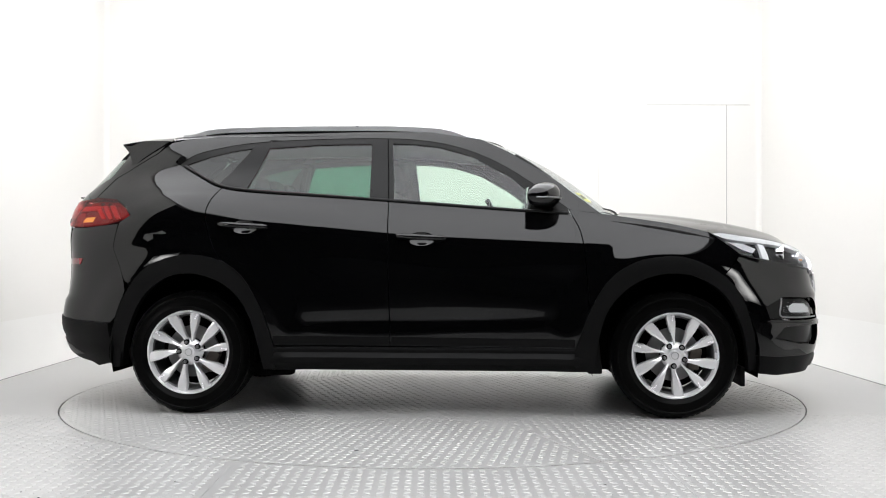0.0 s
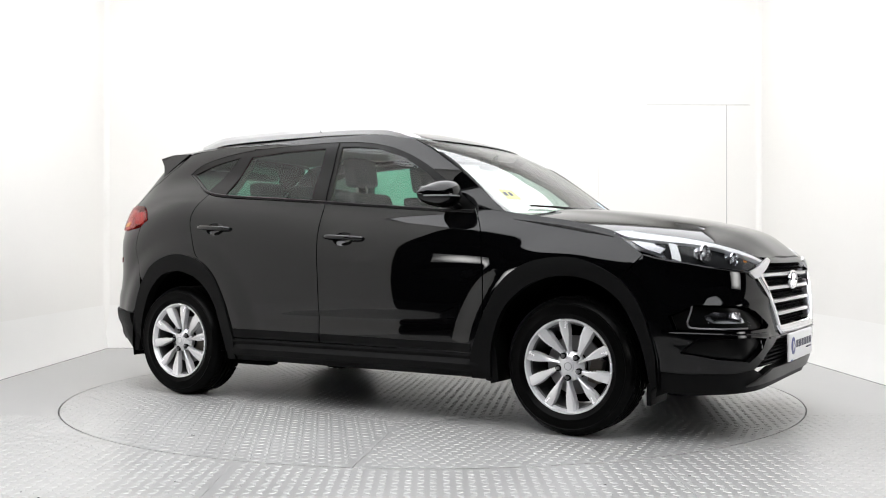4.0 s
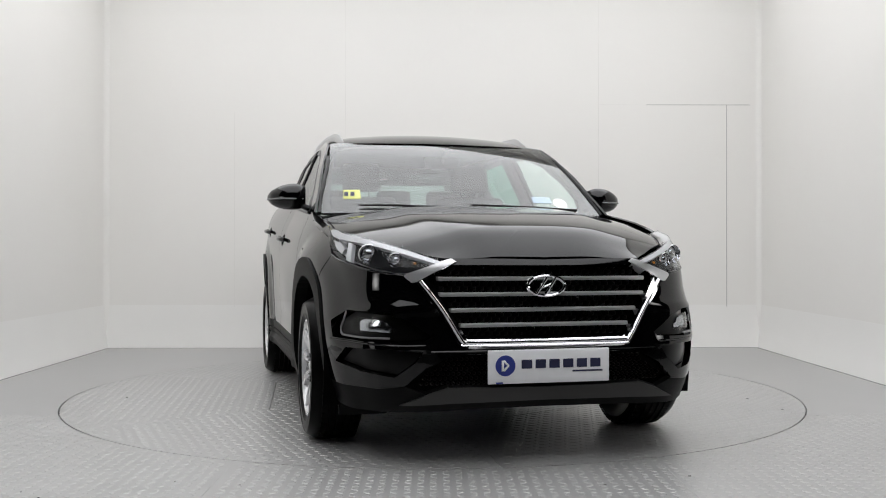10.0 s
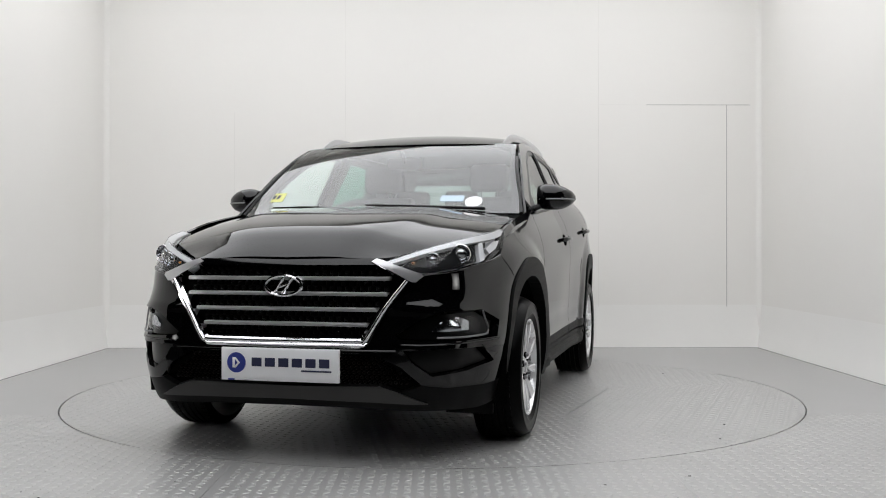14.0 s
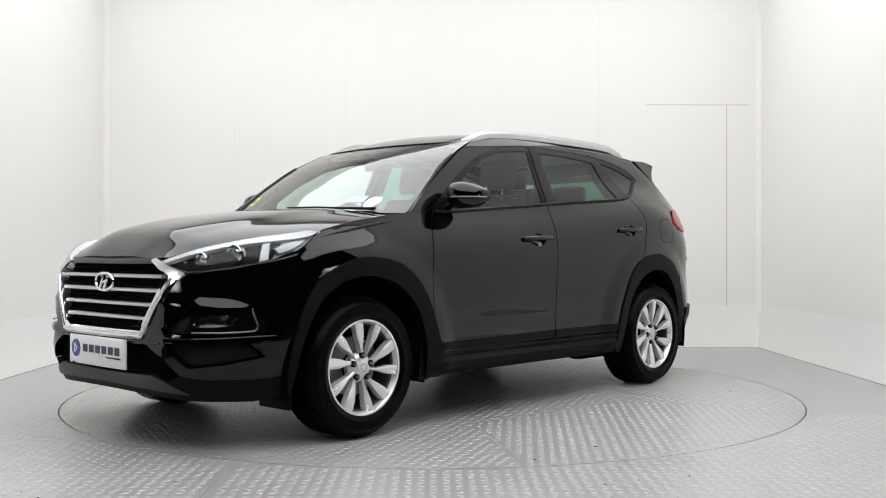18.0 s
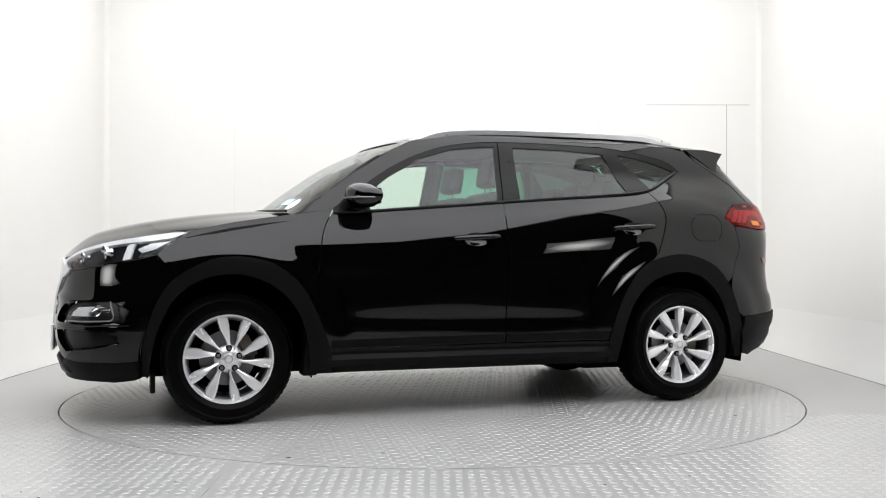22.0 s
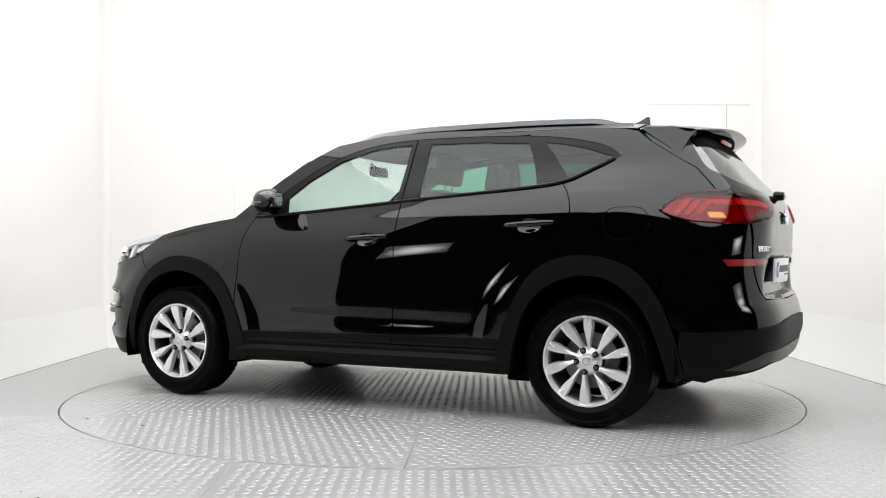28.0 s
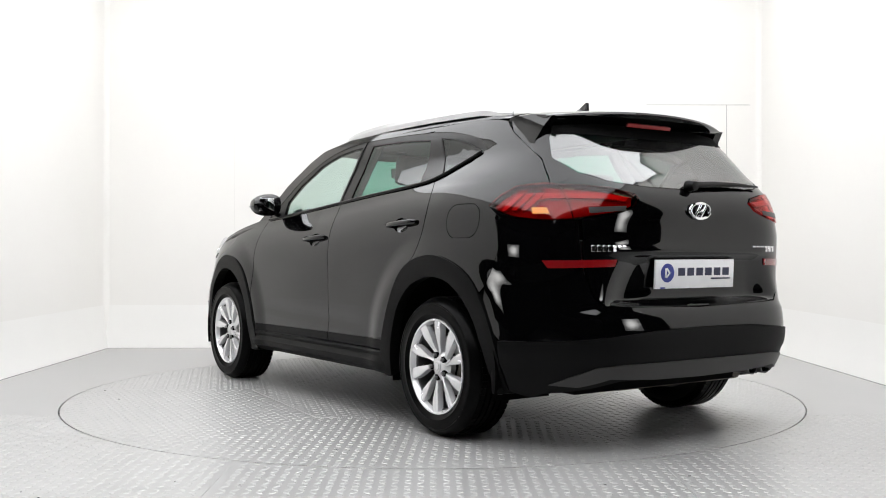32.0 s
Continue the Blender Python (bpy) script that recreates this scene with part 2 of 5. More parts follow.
def panel(name, outline, surf, mat, parent, step=0.06, thick=0.012, proud=0.0, label="", holes=(), shape=None):
    """A skin panel: the outline (2D) is filled, laid on surf(u, v), and gets a rim turned inwards. shape(u, v): extra height."""
    def dense(poly):
        out = []
        for (x0, y0), (x1, y1) in zip(poly, poly[1:] + poly[:1]):
            d = math.hypot(x1 - x0, y1 - y0)
            if d < 1e-6:
                continue
            k = max(1, math.ceil(d / step))
            out += [(x0 + (x1 - x0) * i / k, y0 + (y1 - y0) * i / k) for i in range(k)]
        return out
    loops = [dense([tuple(q) for q in outline])] + [dense([tuple(q) for q in h]) for h in holes]
    pts, edges = [], []
    for lp in loops:
        s0 = len(pts)
        pts += lp
        edges += [(s0 + i, s0 + (i + 1) % len(lp)) for i in range(len(lp))]
    xs, ys = [q[0] for q in loops[0]], [q[1] for q in loops[0]]
    u = min(xs) + step * 0.5
    while u < max(xs):
        v = min(ys) + step * 0.5
        while v < max(ys):
            if inside(loops[0], u, v) and not any(inside(h, u, v) for h in loops[1:]) and all(gap_to(lp, u, v) > step * 0.4 for lp in loops):
                pts.append((u, v))
            v += step
        u += step
    vs, _, faces, _, _, _ = delaunay_2d_cdt([Vector(q) for q in pts], edges, [], 0, 1e-6)
    keep = []
    for f in faces:
        cx, cy = sum(vs[i].x for i in f) / len(f), sum(vs[i].y for i in f) / len(f)
        a, b, c = (vs[i] for i in f)
        if abs((b - a).cross(c - a)) > 1e-3 * step * step and inside(loops[0], cx, cy) and not any(inside(h, cx, cy) for h in loops[1:]):
            keep.append(f)
    co, nor = [], []
    for q in vs:
        p, n = outward(surf, q.x, q.y)
        h = proud + (shape(q.x, q.y) if shape else 0)
        co.append(p + n * h)
        nor.append(n)
    if shape:
        acc = [Vector() for _ in co]
        for f in keep:
            n = (co[f[1]] - co[f[0]]).cross(co[f[2]] - co[f[0]])
            if n.dot(nor[f[0]]) < 0:
                n = -n
            for i in f:
                acc[i] += n
        nor = [a.normalized() if a.length > 0 else b for a, b in zip(acc, nor)]
    verts = [tuple(c) for c in co]
    tris, normals = [], []
    count = {}
    turn = sum((co[f[1]] - co[f[0]]).cross(co[f[2]] - co[f[0]]).dot(nor[f[0]]) for f in keep) < 0
    for f in keep:
        f = list(f)
        if turn:
            f.reverse()
        tris.append(f)
        normals += [tuple(nor[i]) for i in f]
        for a, b in zip(f, f[1:] + f[:1]):
            count[(a, b)] = count.get((a, b), 0) + 1
    back = {}
    for (a, b) in [e for e in count if (e[1], e[0]) not in count]:
        for i in (a, b):
            if i not in back:
                back[i] = len(verts)
                verts.append(tuple(co[i] - nor[i] * thick))
        f = [b, a, back[a], back[b]]
        n = (Vector(verts[f[1]]) - Vector(verts[f[0]])).cross(Vector(verts[f[2]]) - Vector(verts[f[0]]))
        n = n.normalized() if n.length > 0 else nor[a]
        tris.append(f)
        normals += [tuple(n)] * 4
    me = bpy.data.meshes.new(name)
    me.from_pydata(verts, [], tris)
    for f in me.polygons:
        f.use_smooth = True
    me.normals_split_custom_set(normals)
    me.materials.append(mat)
    ob = new(name, me)
    ob.parent = parent
    if label:
        tagged(ob, label)
    return ob


# ---- the studio box ----
RX, RY, RZ, OPEN_Y, SIDE_Y = 3.05, 2.85, 3.95, -6.0, -2.25


def structure(name, bm, mat, label, category, smooth=False):
    return tagged(mesh_ob(name, bm, mat, smooth=smooth), label, category, kind="structure")


def coved_wall(name, x0, y0, x1, y1, n, label):
    t = 0.12
    prof = [(0.0, 0.0), (0.0, RZ), (t, RZ), (t, 0.0)]
    bm = bmesh.new()
    n = Vector(n)
    a = [bm.verts.new(Vector((x0, y0, z)) + n * (0.03 + o)) for o, z in prof]
    b = [bm.verts.new(Vector((x1, y1, z)) + n * (0.03 + o)) for o, z in prof]
    k = len(prof)
    for i in range(k):
        f = bm.faces.new((a[i], a[(i + 1) % k], b[(i + 1) % k], b[i]))
        f.smooth = False
    bm.faces.new(a)
    bm.faces.new(b)
    bmesh.ops.recalc_face_normals(bm, faces=bm.faces[:])
    return structure(name, bm, M_WALL, label, "wall")


def studio():
    coved_wall("wall_north", -RX - 0.2, RY, RX + 0.2, RY, (0, 1, 0), "white painted studio back wall with a coved foot")
    coved_wall("wall_west", -RX, SIDE_Y, -RX, RY + 0.052, (-1, 0, 0), "white painted studio side wall with a coved foot")
    coved_wall("wall_east", RX, SIDE_Y, RX, RY + 0.052, (1, 0, 0), "white painted studio side wall with a coved foot")
    structure("ceiling", box_bm(-RX - 0.2, RX + 0.2, OPEN_Y, RY + 0.2, RZ, RZ + 0.1), M_CEIL, "white painted studio ceiling", "ceiling")
    # flush door and board joints in the back wall, corner strips
    y = RY + 0.03
    seams = [("door_1_joint", 2.757, 2.763, 0.38, 2.28, M_GREYWALL), ("door_1_joint", 2.0, 2.98, 2.280, 2.285, M_GREYWALL), ("door_1_joint", 1.56, 2.0, 2.281, 2.284, M_FAINT), ("panel_joint", 1.548, 1.552, 0.38, RZ, M_FAINT), ("panel_joint", -0.832, -0.829, 0.9, RZ, M_FAINT), ("panel_joint", -1.87, -1.867, 0.38, 2.2, M_FAINT)]
    for name, x0, x1, z0, z1, mat in seams:
        structure(name, box_bm(x0, x1, y - 0.0015, y + 0.004, z0, z1), mat, "fine joint between white wall boards", "wall joint")
    # rounded inner corners
    r = 0.06
    for s in (-1, 1):
        bm = bmesh.new()
        cx, cy = s * (RX + 0.03 - r), RY + 0.03 - r
        ring = [(cx + s * (r + 0.002) * math.cos(radians(a)), cy + (r + 0.002) * math.sin(radians(a))) for a in range(0, 91, 9)]
        lo = [bm.verts.new((x, yy, 0.0)) for x, yy in ring]
        hi = [bm.verts.new((x, yy, RZ)) for x, yy in ring]
        for i in range(len(ring) - 1):
            bm.faces.new((lo[i], lo[i + 1], hi[i + 1], hi[i]))
        back = bm.verts.new((s * (RX + 0.10), RY + 0.10, 0.0)), bm.verts.new((s * (RX + 0.10), RY + 0.10, RZ))
        bm.faces.new(lo + [back[0]])
        bm.faces.new(hi + [back[1]])
        bmesh.ops.recalc_face_normals(bm, faces=bm.faces[:])
        structure("corner_trim", bm, M_WALL, "white painted rounded corner of the studio walls", "trim", smooth=True)
    # coved foot of the walls, its white lightened for the light on the slope
    for x0, y0, x1, y1, n in ((-RX - 0.05, RY, RX + 0.05, RY, (0, 1, 0)), (-RX, SIDE_Y, -RX, RY + 0.01, (-1, 0, 0)), (RX, SIDE_Y, RX, RY + 0.01, (1, 0, 0))):
        bm = bmesh.new()
        n = Vector(n)
        prof = [(0.029 - 0.0415 * (1 - k / 12) ** 2.2, 0.40 * k / 12) for k in range(13)] + [(0.06, 0.40), (0.06, 0.0)]
        ra = [bm.verts.new(Vector((x0, y0, z)) + n * o) for o, z in prof]
        rb = [bm.verts.new(Vector((x1, y1, z)) + n * o) for o, z in prof]
        for i in range(len(prof)):
            bm.faces.new((ra[i], ra[(i + 1) % len(prof)], rb[(i + 1) % len(prof)], rb[i]))
        bm.faces.new(ra)
        bm.faces.new(rb)
        bmesh.ops.recalc_face_normals(bm, faces=bm.faces[:])
        structure("baseboard", bm, M_SKIRT, "white coved foot of the studio wall, painted lighter for the light on its slope", "baseboard", smooth=True)
    # the dark hall from which the camera looks in
    structure("wall_hall_south", box_bm(-9, 9, -14.2, -14, 0, 5), M_DARK, "dark wall of the hall behind the camera", "wall")
    structure("wall_hall_west", box_bm(-9.2, -9, -14, RY + 0.12, 0, 5), M_DARK, "dark side wall of the hall", "wall")
    structure("wall_hall_east", box_bm(9, 9.2, -14, RY + 0.12, 0, 5), M_DARK, "dark side wall of the hall", "wall")
    structure("ceiling_hall", box_bm(-9.2, 9.2, -14.2, RY + 0.3, 5, 5.2), M_DARK, "dark ceiling of the hall", "ceiling")


def ceiling_lights():
    first = tagged(new("ceiling_light"), "large luminous white ceiling panel in a thin frame", "ceiling light", "ceiling lights")
    part("housing", box_bm(-1.005, 1.005, -1.035, 1.035, -0.1, -0.002, 0.002), M_CEIL, first, smooth=False)
    part("diffuser", box_bm(-1.009, 1.009, -1.039, 1.039, -0.112, -0.1), M_LAMP, first, "glowing white diffuser", smooth=False)
    # the row at y -4.92 is added, unseen, to light surfaces facing the camera
    spots = [(x, y) for y in (-4.92, -2.84, -0.76, 1.32) for x in (-2.02, 0.0, 2.02)]
    first.location = (*spots[0], RZ)
    for x, y in spots[1:]:
        copy_thing(first, pose(x, y, RZ))


def softbox(x, y, z, heading):
    """A square studio lamp on a tripod beside the opening."""
    lamp = tagged(new("studio_lamp"), "square white softbox on a black tripod beside the opening", "studio lamp", "softboxes beside the opening")
    lamp.matrix_basis = pose(x, y, 0, 0, 0, heading)
    bm = bmesh.new()
    rings = [[bm.verts.new((sx * w, d, z + sz * h)) for sx, sz in ((-1, -1), (1, -1), (1, 1), (-1, 1))] for w, h, d in ((0.08, 0.08, -0.30), (0.34, 0.30, 0.0), (0.34, 0.30, 0.03))]
    for r0, r1 in zip(rings[:-1], rings[1:]):
        for i in range(4):
            bm.faces.new((r0[i], r0[(i + 1) % 4], r1[(i + 1) % 4], r1[i]))
    bm.faces.new(rings[0][::-1])
    bmesh.ops.recalc_face_normals(bm, faces=bm.faces[:])
    part("hood", bm, M_DARK, lamp, "black cloth softbox hood", smooth=False)
    part("diffuser", box_bm(-0.325, 0.325, 0.0, 0.012, z - 0.285, z + 0.285, 0.003), M_SOFTBOX, lamp, "glowing white cloth front", smooth=False)
    part("pole", tube_bm([(0, -0.25, 0.35), (0, -0.25, z)], 0.014, 10), M_DARK, lamp, "black stand pole")
    for k in range(3):
        a = radians(90 + 120 * k)
        part("leg", tube_bm([(0, -0.25, 0.55), (0.42 * math.cos(a), -0.25 + 0.42 * math.sin(a), 0.008)], 0.009, 8), M_DARK, lamp, "black tripod leg")


studio()
ceiling_lights()
softbox(-3.0, -2.95, 1.15, -45)
softbox(3.0, -2.95, 1.15, 45)

# ---- floor plates and turntable ----
TABLE_R = 2.248
LUG = 0.05


def lug_field(cells, turn):
    """Raised oval tread lugs on the given (x, y, odd) cells, as raw vertices and faces."""
    base = []
    for a in range(6):
        c, s = math.cos(a * math.pi / 3), math.sin(a * math.pi / 3)
        base.append((0.0215 * c, 0.0112 * s))
    verts, faces = [], []
    for x, y, odd in cells:
        a = turn + (math.pi / 4 if odd else -math.pi / 4)
        c, s = math.cos(a), math.sin(a)
        k = len(verts)
        for f, h in ((1.0, -0.0006), (0.68, 0.0018)):
            verts += [(x + f * (u * c - v * s), y + f * (u * s + v * c), h) for u, v in base]
        faces += [(k + i, k + (i + 1) % 6, k + 6 + (i + 1) % 6, k + 6 + i) for i in range(6)]
        faces.append(tuple(range(k + 6, k + 12)))
    return verts, faces


def lug_part(poly, turn, parent, keep=None, mat=M_LUG):
    """Lugs inside a polygon, rows along the angle turn."""
    xs, ys = [q[0] for q in poly], [q[1] for q in poly]
    reach = max(max(map(abs, xs)), max(map(abs, ys))) * 1.5
    n = int(reach / LUG)
    c, s = math.cos(turn), math.sin(turn)
    cells = []
    for i in range(-n, n + 1):
        for j in range(-n, n + 1):
            u, v = i * LUG, j * LUG
            x, y = u * c - v * s, u * s + v * c
            if min(xs) < x < max(xs) and min(ys) < y < max(ys) and inside(poly, x, y) and (keep is None or keep(x, y)) and gap_to(poly, x, y) > 0.014:
                cells.append((x, y, (i + j) % 2))
    verts, faces = lug_field(cells, turn)
    me = bpy.data.meshes.new("tread_pattern")
    me.from_pydata(verts, [], faces)
    me.materials.append(mat)
    ob = new("tread_pattern", me)
    ob.parent = parent
    return tagged(ob, "raised oval tread pattern", kind="stuff")


def slab(poly, z0, z1):
    bm = bmesh.new()
    top = bm.faces.new([bm.verts.new((x, y, z1)) for x, y in poly])
    r = bmesh.ops.extrude_face_region(bm, geom=[top])
    for v in r["geom"]:
        if isinstance(v, bmesh.types.BMVert):
            v.co.z = z0
    bmesh.ops.recalc_face_normals(bm, faces=bm.faces[:])
    return bm


def arc(r, a0, a1, n=40):
    return [(r * math.cos(radians(a0 + (a1 - a0) * i / n)), r * math.sin(radians(a0 + (a1 - a0) * i / n))) for i in range(n + 1)]


def floor_plates():
    ground = structure("floor", box_bm(-9, 9, -14, RY + 0.12, -0.15, -0.03), M_JOINT, "dark steel pit and hall floor below the plates", "floor")
    g = 0.004
    R = TABLE_R + 0.008

    def plate(poly, turn, tread):
        p = part("floor_plate", slab(poly, -0.03, 0.0), M_FLOOR, ground, smooth=False)
        if tread:
            lug_part(poly, turn, p)
    xl, xr, ym, ye = -0.855, 0.97, -0.9, -4.6
    al, ar = math.degrees(math.atan2(-math.sqrt(R * R - xl * xl), xl)), math.degrees(math.atan2(-math.sqrt(R * R - xr * xr), xr))
    bl = math.degrees(math.atan2(ym, -math.sqrt(R * R - ym * ym)))
    br = math.degrees(math.atan2(ym, math.sqrt(R * R - ym * ym)))
    W = RX
    plate([(xl + g, ye)] + arc(R, al, ar) + [(xr - g, ye)], 0.0, True)
    plate([(-W, ye), (-W, ym - g)] + arc(R, bl, al) + [(xl - g, ye)], math.pi / 2, True)
    plate([(xr + g, ye)] + arc(R, ar, br) + [(W, ym - g), (W, ye)], math.pi / 2, True)
    plate([(-W, ym + g), (-W, RY), (0 - g, RY)] + arc(R, 90, 360 + bl), 0.0, False)
    plate([(W, RY), (W, ym + g)] + arc(R, br, 90) + [(g, RY)], 0.0, False)
    for poly in ([(-9, -14), (-9, ye - g), (9, ye - g), (9, -14)], [(-W - g, ye), (-9, ye), (-9, RY), (-W - g, RY)], [(W + g, ye), (9, ye), (9, RY), (W + g, RY)]):
        part("hall_floor_slab", slab(poly, -0.03, 0.0), M_HALLFLOOR, ground, "dark smooth hall floor", smooth=False)
    # dark joints along the wall feet, then specks of dirt
    e = W - 0.0125
    for x0, x1, y0, y1 in ((-e, e, RY - 0.0195, RY - 0.0125), (-e, -e + 0.007, SIDE_Y, RY - 0.0195), (e - 0.007, e, SIDE_Y, RY - 0.0195)):
        structure("floor_joint", box_bm(x0, x1, y0, y1, -0.01, 0.0012), M_JOINT, "dark open joint between floor plates and wall foot", "floor joint")
    rnd = random.Random(4)
    for k in range(26):
        x, y = rnd.uniform(-2.6, 2.6), rnd.uniform(-3.2, -2.3)
        bm = bmesh.new()
        bmesh.ops.create_icosphere(bm, subdivisions=1, radius=rnd.uniform(0.003, 0.006))
        for v in bm.verts:
            v.co = Vector((v.co.x * 1.5 + x, v.co.y + y, v.co.z * 0.35 + 0.001))
        tagged(mesh_ob("dirt_crumb", bm, M_VOID), "tiny dark crumb of dirt on the floor plate", "dirt", "floor dirt")


def turntable():
    top = tagged(new("turntable"), "round grey steel tread plate turntable let into the floor", "turntable")
    first, g, apo = -6.5, 0.002, 1.02
    rc = apo / math.cos(math.pi / 6)
    centre = [(rc * math.cos(radians(first + 60 * k)), rc * math.sin(radians(first + 60 * k))) for k in range(6)]
    inner = [(x * 0.998, y * 0.998) for x, y in centre]
    p = part("centre_plate", slab(inner, -0.03, 0.0), M_FLOOR, top, smooth=False)
    lug_part(inner, radians(first + 30), p)
    for k in range(6):
        a0, a1 = first + 60 * k, first + 60 * k + 60
        d = math.degrees(g / TABLE_R)
        poly = arc(TABLE_R, a0 + d, a1 - d, 24) + [(x * 1.002, y * 1.002) for x, y in (centre[(k + 1) % 6], centre[k])]
        p = part("sector_plate", slab(poly, -0.03, 0.0), M_FLOOR, top, smooth=False)
        lug_part(poly, radians(a0 + 30 + (45 if k % 2 else 0)), p)
    rnd = random.Random(9)
    for x, y in ((1.21, 1.75), (0.79, 1.78), (-1.3, 1.4), (-0.2, -1.9)):
        bm = bmesh.new()
        bmesh.ops.create_icosphere(bm, subdivisions=1, radius=0.009)
        for v in bm.verts:
            v.co = Vector((v.co.x * 1.6 + x, v.co.y * 0.8 + y, v.co.z * 0.2 + 0.001))
        part("dark_plug", bm, M_VOID, top)
    return top


floor_plates()
table = turntable()

# ---- the car: skin as functions of height ----
half_width = hermite([0.15, 0.25, 0.38, 0.56, 0.75, 0.88, 0.97, 1.05, 1.12, 1.2, 1.3, 1.4, 1.5, 1.56, 1.64],
                     [0.84, 0.876, 0.903, 0.911, 0.914, 0.916, 0.905, 0.879, 0.845, 0.815, 0.775, 0.733, 0.69, 0.655, 0.59])
front_a = hermite([0.14, 0.2, 0.28, 0.36, 0.45, 0.53, 0.62, 0.75, 0.85, 0.92, 1.0, 1.1, 1.64],
                  [2.05, 2.14, 2.185, 2.207, 2.216, 2.210, 2.202, 2.193, 2.175, 2.12, 2.04, 2.1, 2.2])
front_n = hermite([0.14, 0.4, 0.6, 0.75, 0.85, 1.0, 1.64], [5.4, 5.4, 5.4, 4.8, 4.6, 4.8, 5.0])
rear_a = hermite([0.15, 0.22, 0.3, 0.45, 0.55, 0.65, 0.78, 0.9, 1.0, 1.1, 1.18, 1.3, 1.4, 1.5, 1.64],
                 [1.98, 2.10, 2.175, 2.225, 2.223, 2.20, 2.175, 2.175, 2.19, 2.185, 2.15, 2.03, 1.94, 1.85, 1.73])
rear_n = hermite([0.15, 0.5, 0.7, 0.9, 1.05, 1.2, 1.35, 1.64], [5.0, 5.5, 5.7, 5.9, 5.7, 6.4, 8.0, 8.0])


def step01(a, b, v):
    t = min(1.0, max(0.0, (v - a) / (b - a)))
    return t * t * (3 - 2 * t)


def plan(z, front):
    if front:
        return front_a(z), half_width(z), front_n(z)
    return rear_a(z), half_width(z) * (1 - 0.06 * step01(1.1, 1.38, z)), rear_n(z)


def side_y(x, z):
    a, b, n = plan(z, x > 0)
    # the shoulder line climbs to the back
    w = step01(0.72, 0.95, z) * (1 - step01(1.2, 1.4, z))
    zs = z + (0.045 * x if x > 0 else 0.10 * x) * w * (1 - step01(1.3, 2.0, abs(x)))
    b = half_width(zs)
    if x < 0:
        b *= 1 - 0.06 * step01(1.1, 1.38, z) * step01(0.1, 1.75, -x)
    r = min(abs(x) / a, 0.9999)
    y = b * (1 - r ** n) ** (1 / n)
    # flared wheel arches, and the hollow along the foot of the doors
    d = math.hypot(abs(x) - 1.335, z - 0.335)
    if z < 1.1:
        y += 0.022 * (1 - step01(0.53, 0.68, d)) * step01(0.2, 0.5, d)
        y -= 0.006 * math.exp(-((z - 0.52 - 0.02 * x) / 0.040) ** 2) * (1 - step01(0.35, 0.85, abs(x + 0.03)))
        # the sheet metal is never quite flat
        y += 0.003 * math.sin(5.5 * x + 4 * z + 0.6) * math.sin(6 * z + 1.0) * (1 - step01(0.75, 1.05, abs(x))) * (1 - step01(0.8, 1.0, z))
    return y


def end_x(y, z, front):
    a, b, n = plan(z, front)
    r = min(abs(y) / b, 0.9999)
    return (a if front else -a) * (1 - r ** n) ** (1 / n)


def side(s):
    return lambda x, z: (x, s * side_y(x, z), z)


def nose(y, z):
    return (end_x(y, z, True), y, z)


def tail(y, z):
    return (end_x(y, z, False), y, z)


def wrap(front):
    """q: 0 at the middle of the end, 1 at the corner, 2 at the middle of the flank; negative on the right."""
    def f(q, z):
        a, b, n = plan(z, front)
        k = 2 ** (-1 / n)
        s = 1 if q >= 0 else -1
        q = abs(q)
        sg = 1 if front else -1
        if q <= 1:
            y = q * b * k
            x = a * (1 - (y / b) ** n) ** (1 / n)
            if q > 0.75:
                t = step01(0.75, 1.0, q)
                y += t * (side_y(sg * x, z) - y)
        else:
            x = (2 - q) * a * k
            y = side_y(sg * x, z)
        return (sg * x, s * y, z)
    return f


def q_x(x, z):
    """The wrap coordinate of a place on the flank."""
    a, b, n = plan(z, x > 0)
    k = 2 ** (-1 / n)
    if abs(x) <= a * k:
        return 2 - abs(x) / (a * k)
    return b * (1 - (abs(x) / a) ** n) ** (1 / n) / (b * k)


def q_y(y, z, front=True):
    a, b, n = plan(z, front)
    k = 2 ** (-1 / n)
    if abs(y) <= b * k:
        return abs(y) / (b * k)
    return 2 - abs(end_x(y, z, front)) / (a * k)


bonnet_z = hermite([0.95, 1.2, 1.5, 1.8, 1.95, 2.01, 2.05, 2.10, 2.15, 2.18], [1.14, 1.132, 1.105, 1.058, 1.022, 1.003, 0.982, 0.945, 0.900, 0.868])
bonnet_e = hermite([0.95, 1.45, 1.6, 1.8, 1.95, 2.08, 2.18], [0.80, 0.80, 0.79, 0.72, 0.62, 0.5, 0.42])
bonnet_d = hermite([0.95, 1.45, 1.6, 1.8, 1.95, 2.08, 2.18], [0.05, 0.09, 0.105, 0.105, 0.09, 0.065, 0.005])


def bonnet(x, y):
    e = bonnet_e(x)
    crease = 0.012 / (1 + math.exp((abs(y) - e * 0.60) / 0.03))
    return (x, y, bonnet_z(x) - 0.010 + crease - bonnet_d(x) * (abs(y) / e) ** 3)


roof_z = hermite([-1.8, -1.6, -1.3, -1.0, -0.6, -0.2, 0.0, 0.2, 0.36, 0.45], [1.575, 1.602, 1.634, 1.65, 1.658, 1.652, 1.638, 1.606, 1.562, 1.53])


def roof(x, y):
    a = abs(y)
    return (x, y, roof_z(x) - 0.04 * (a / 0.6) ** 2 - 0.075 * max(0, (a - 0.5) / 0.18) ** 2)


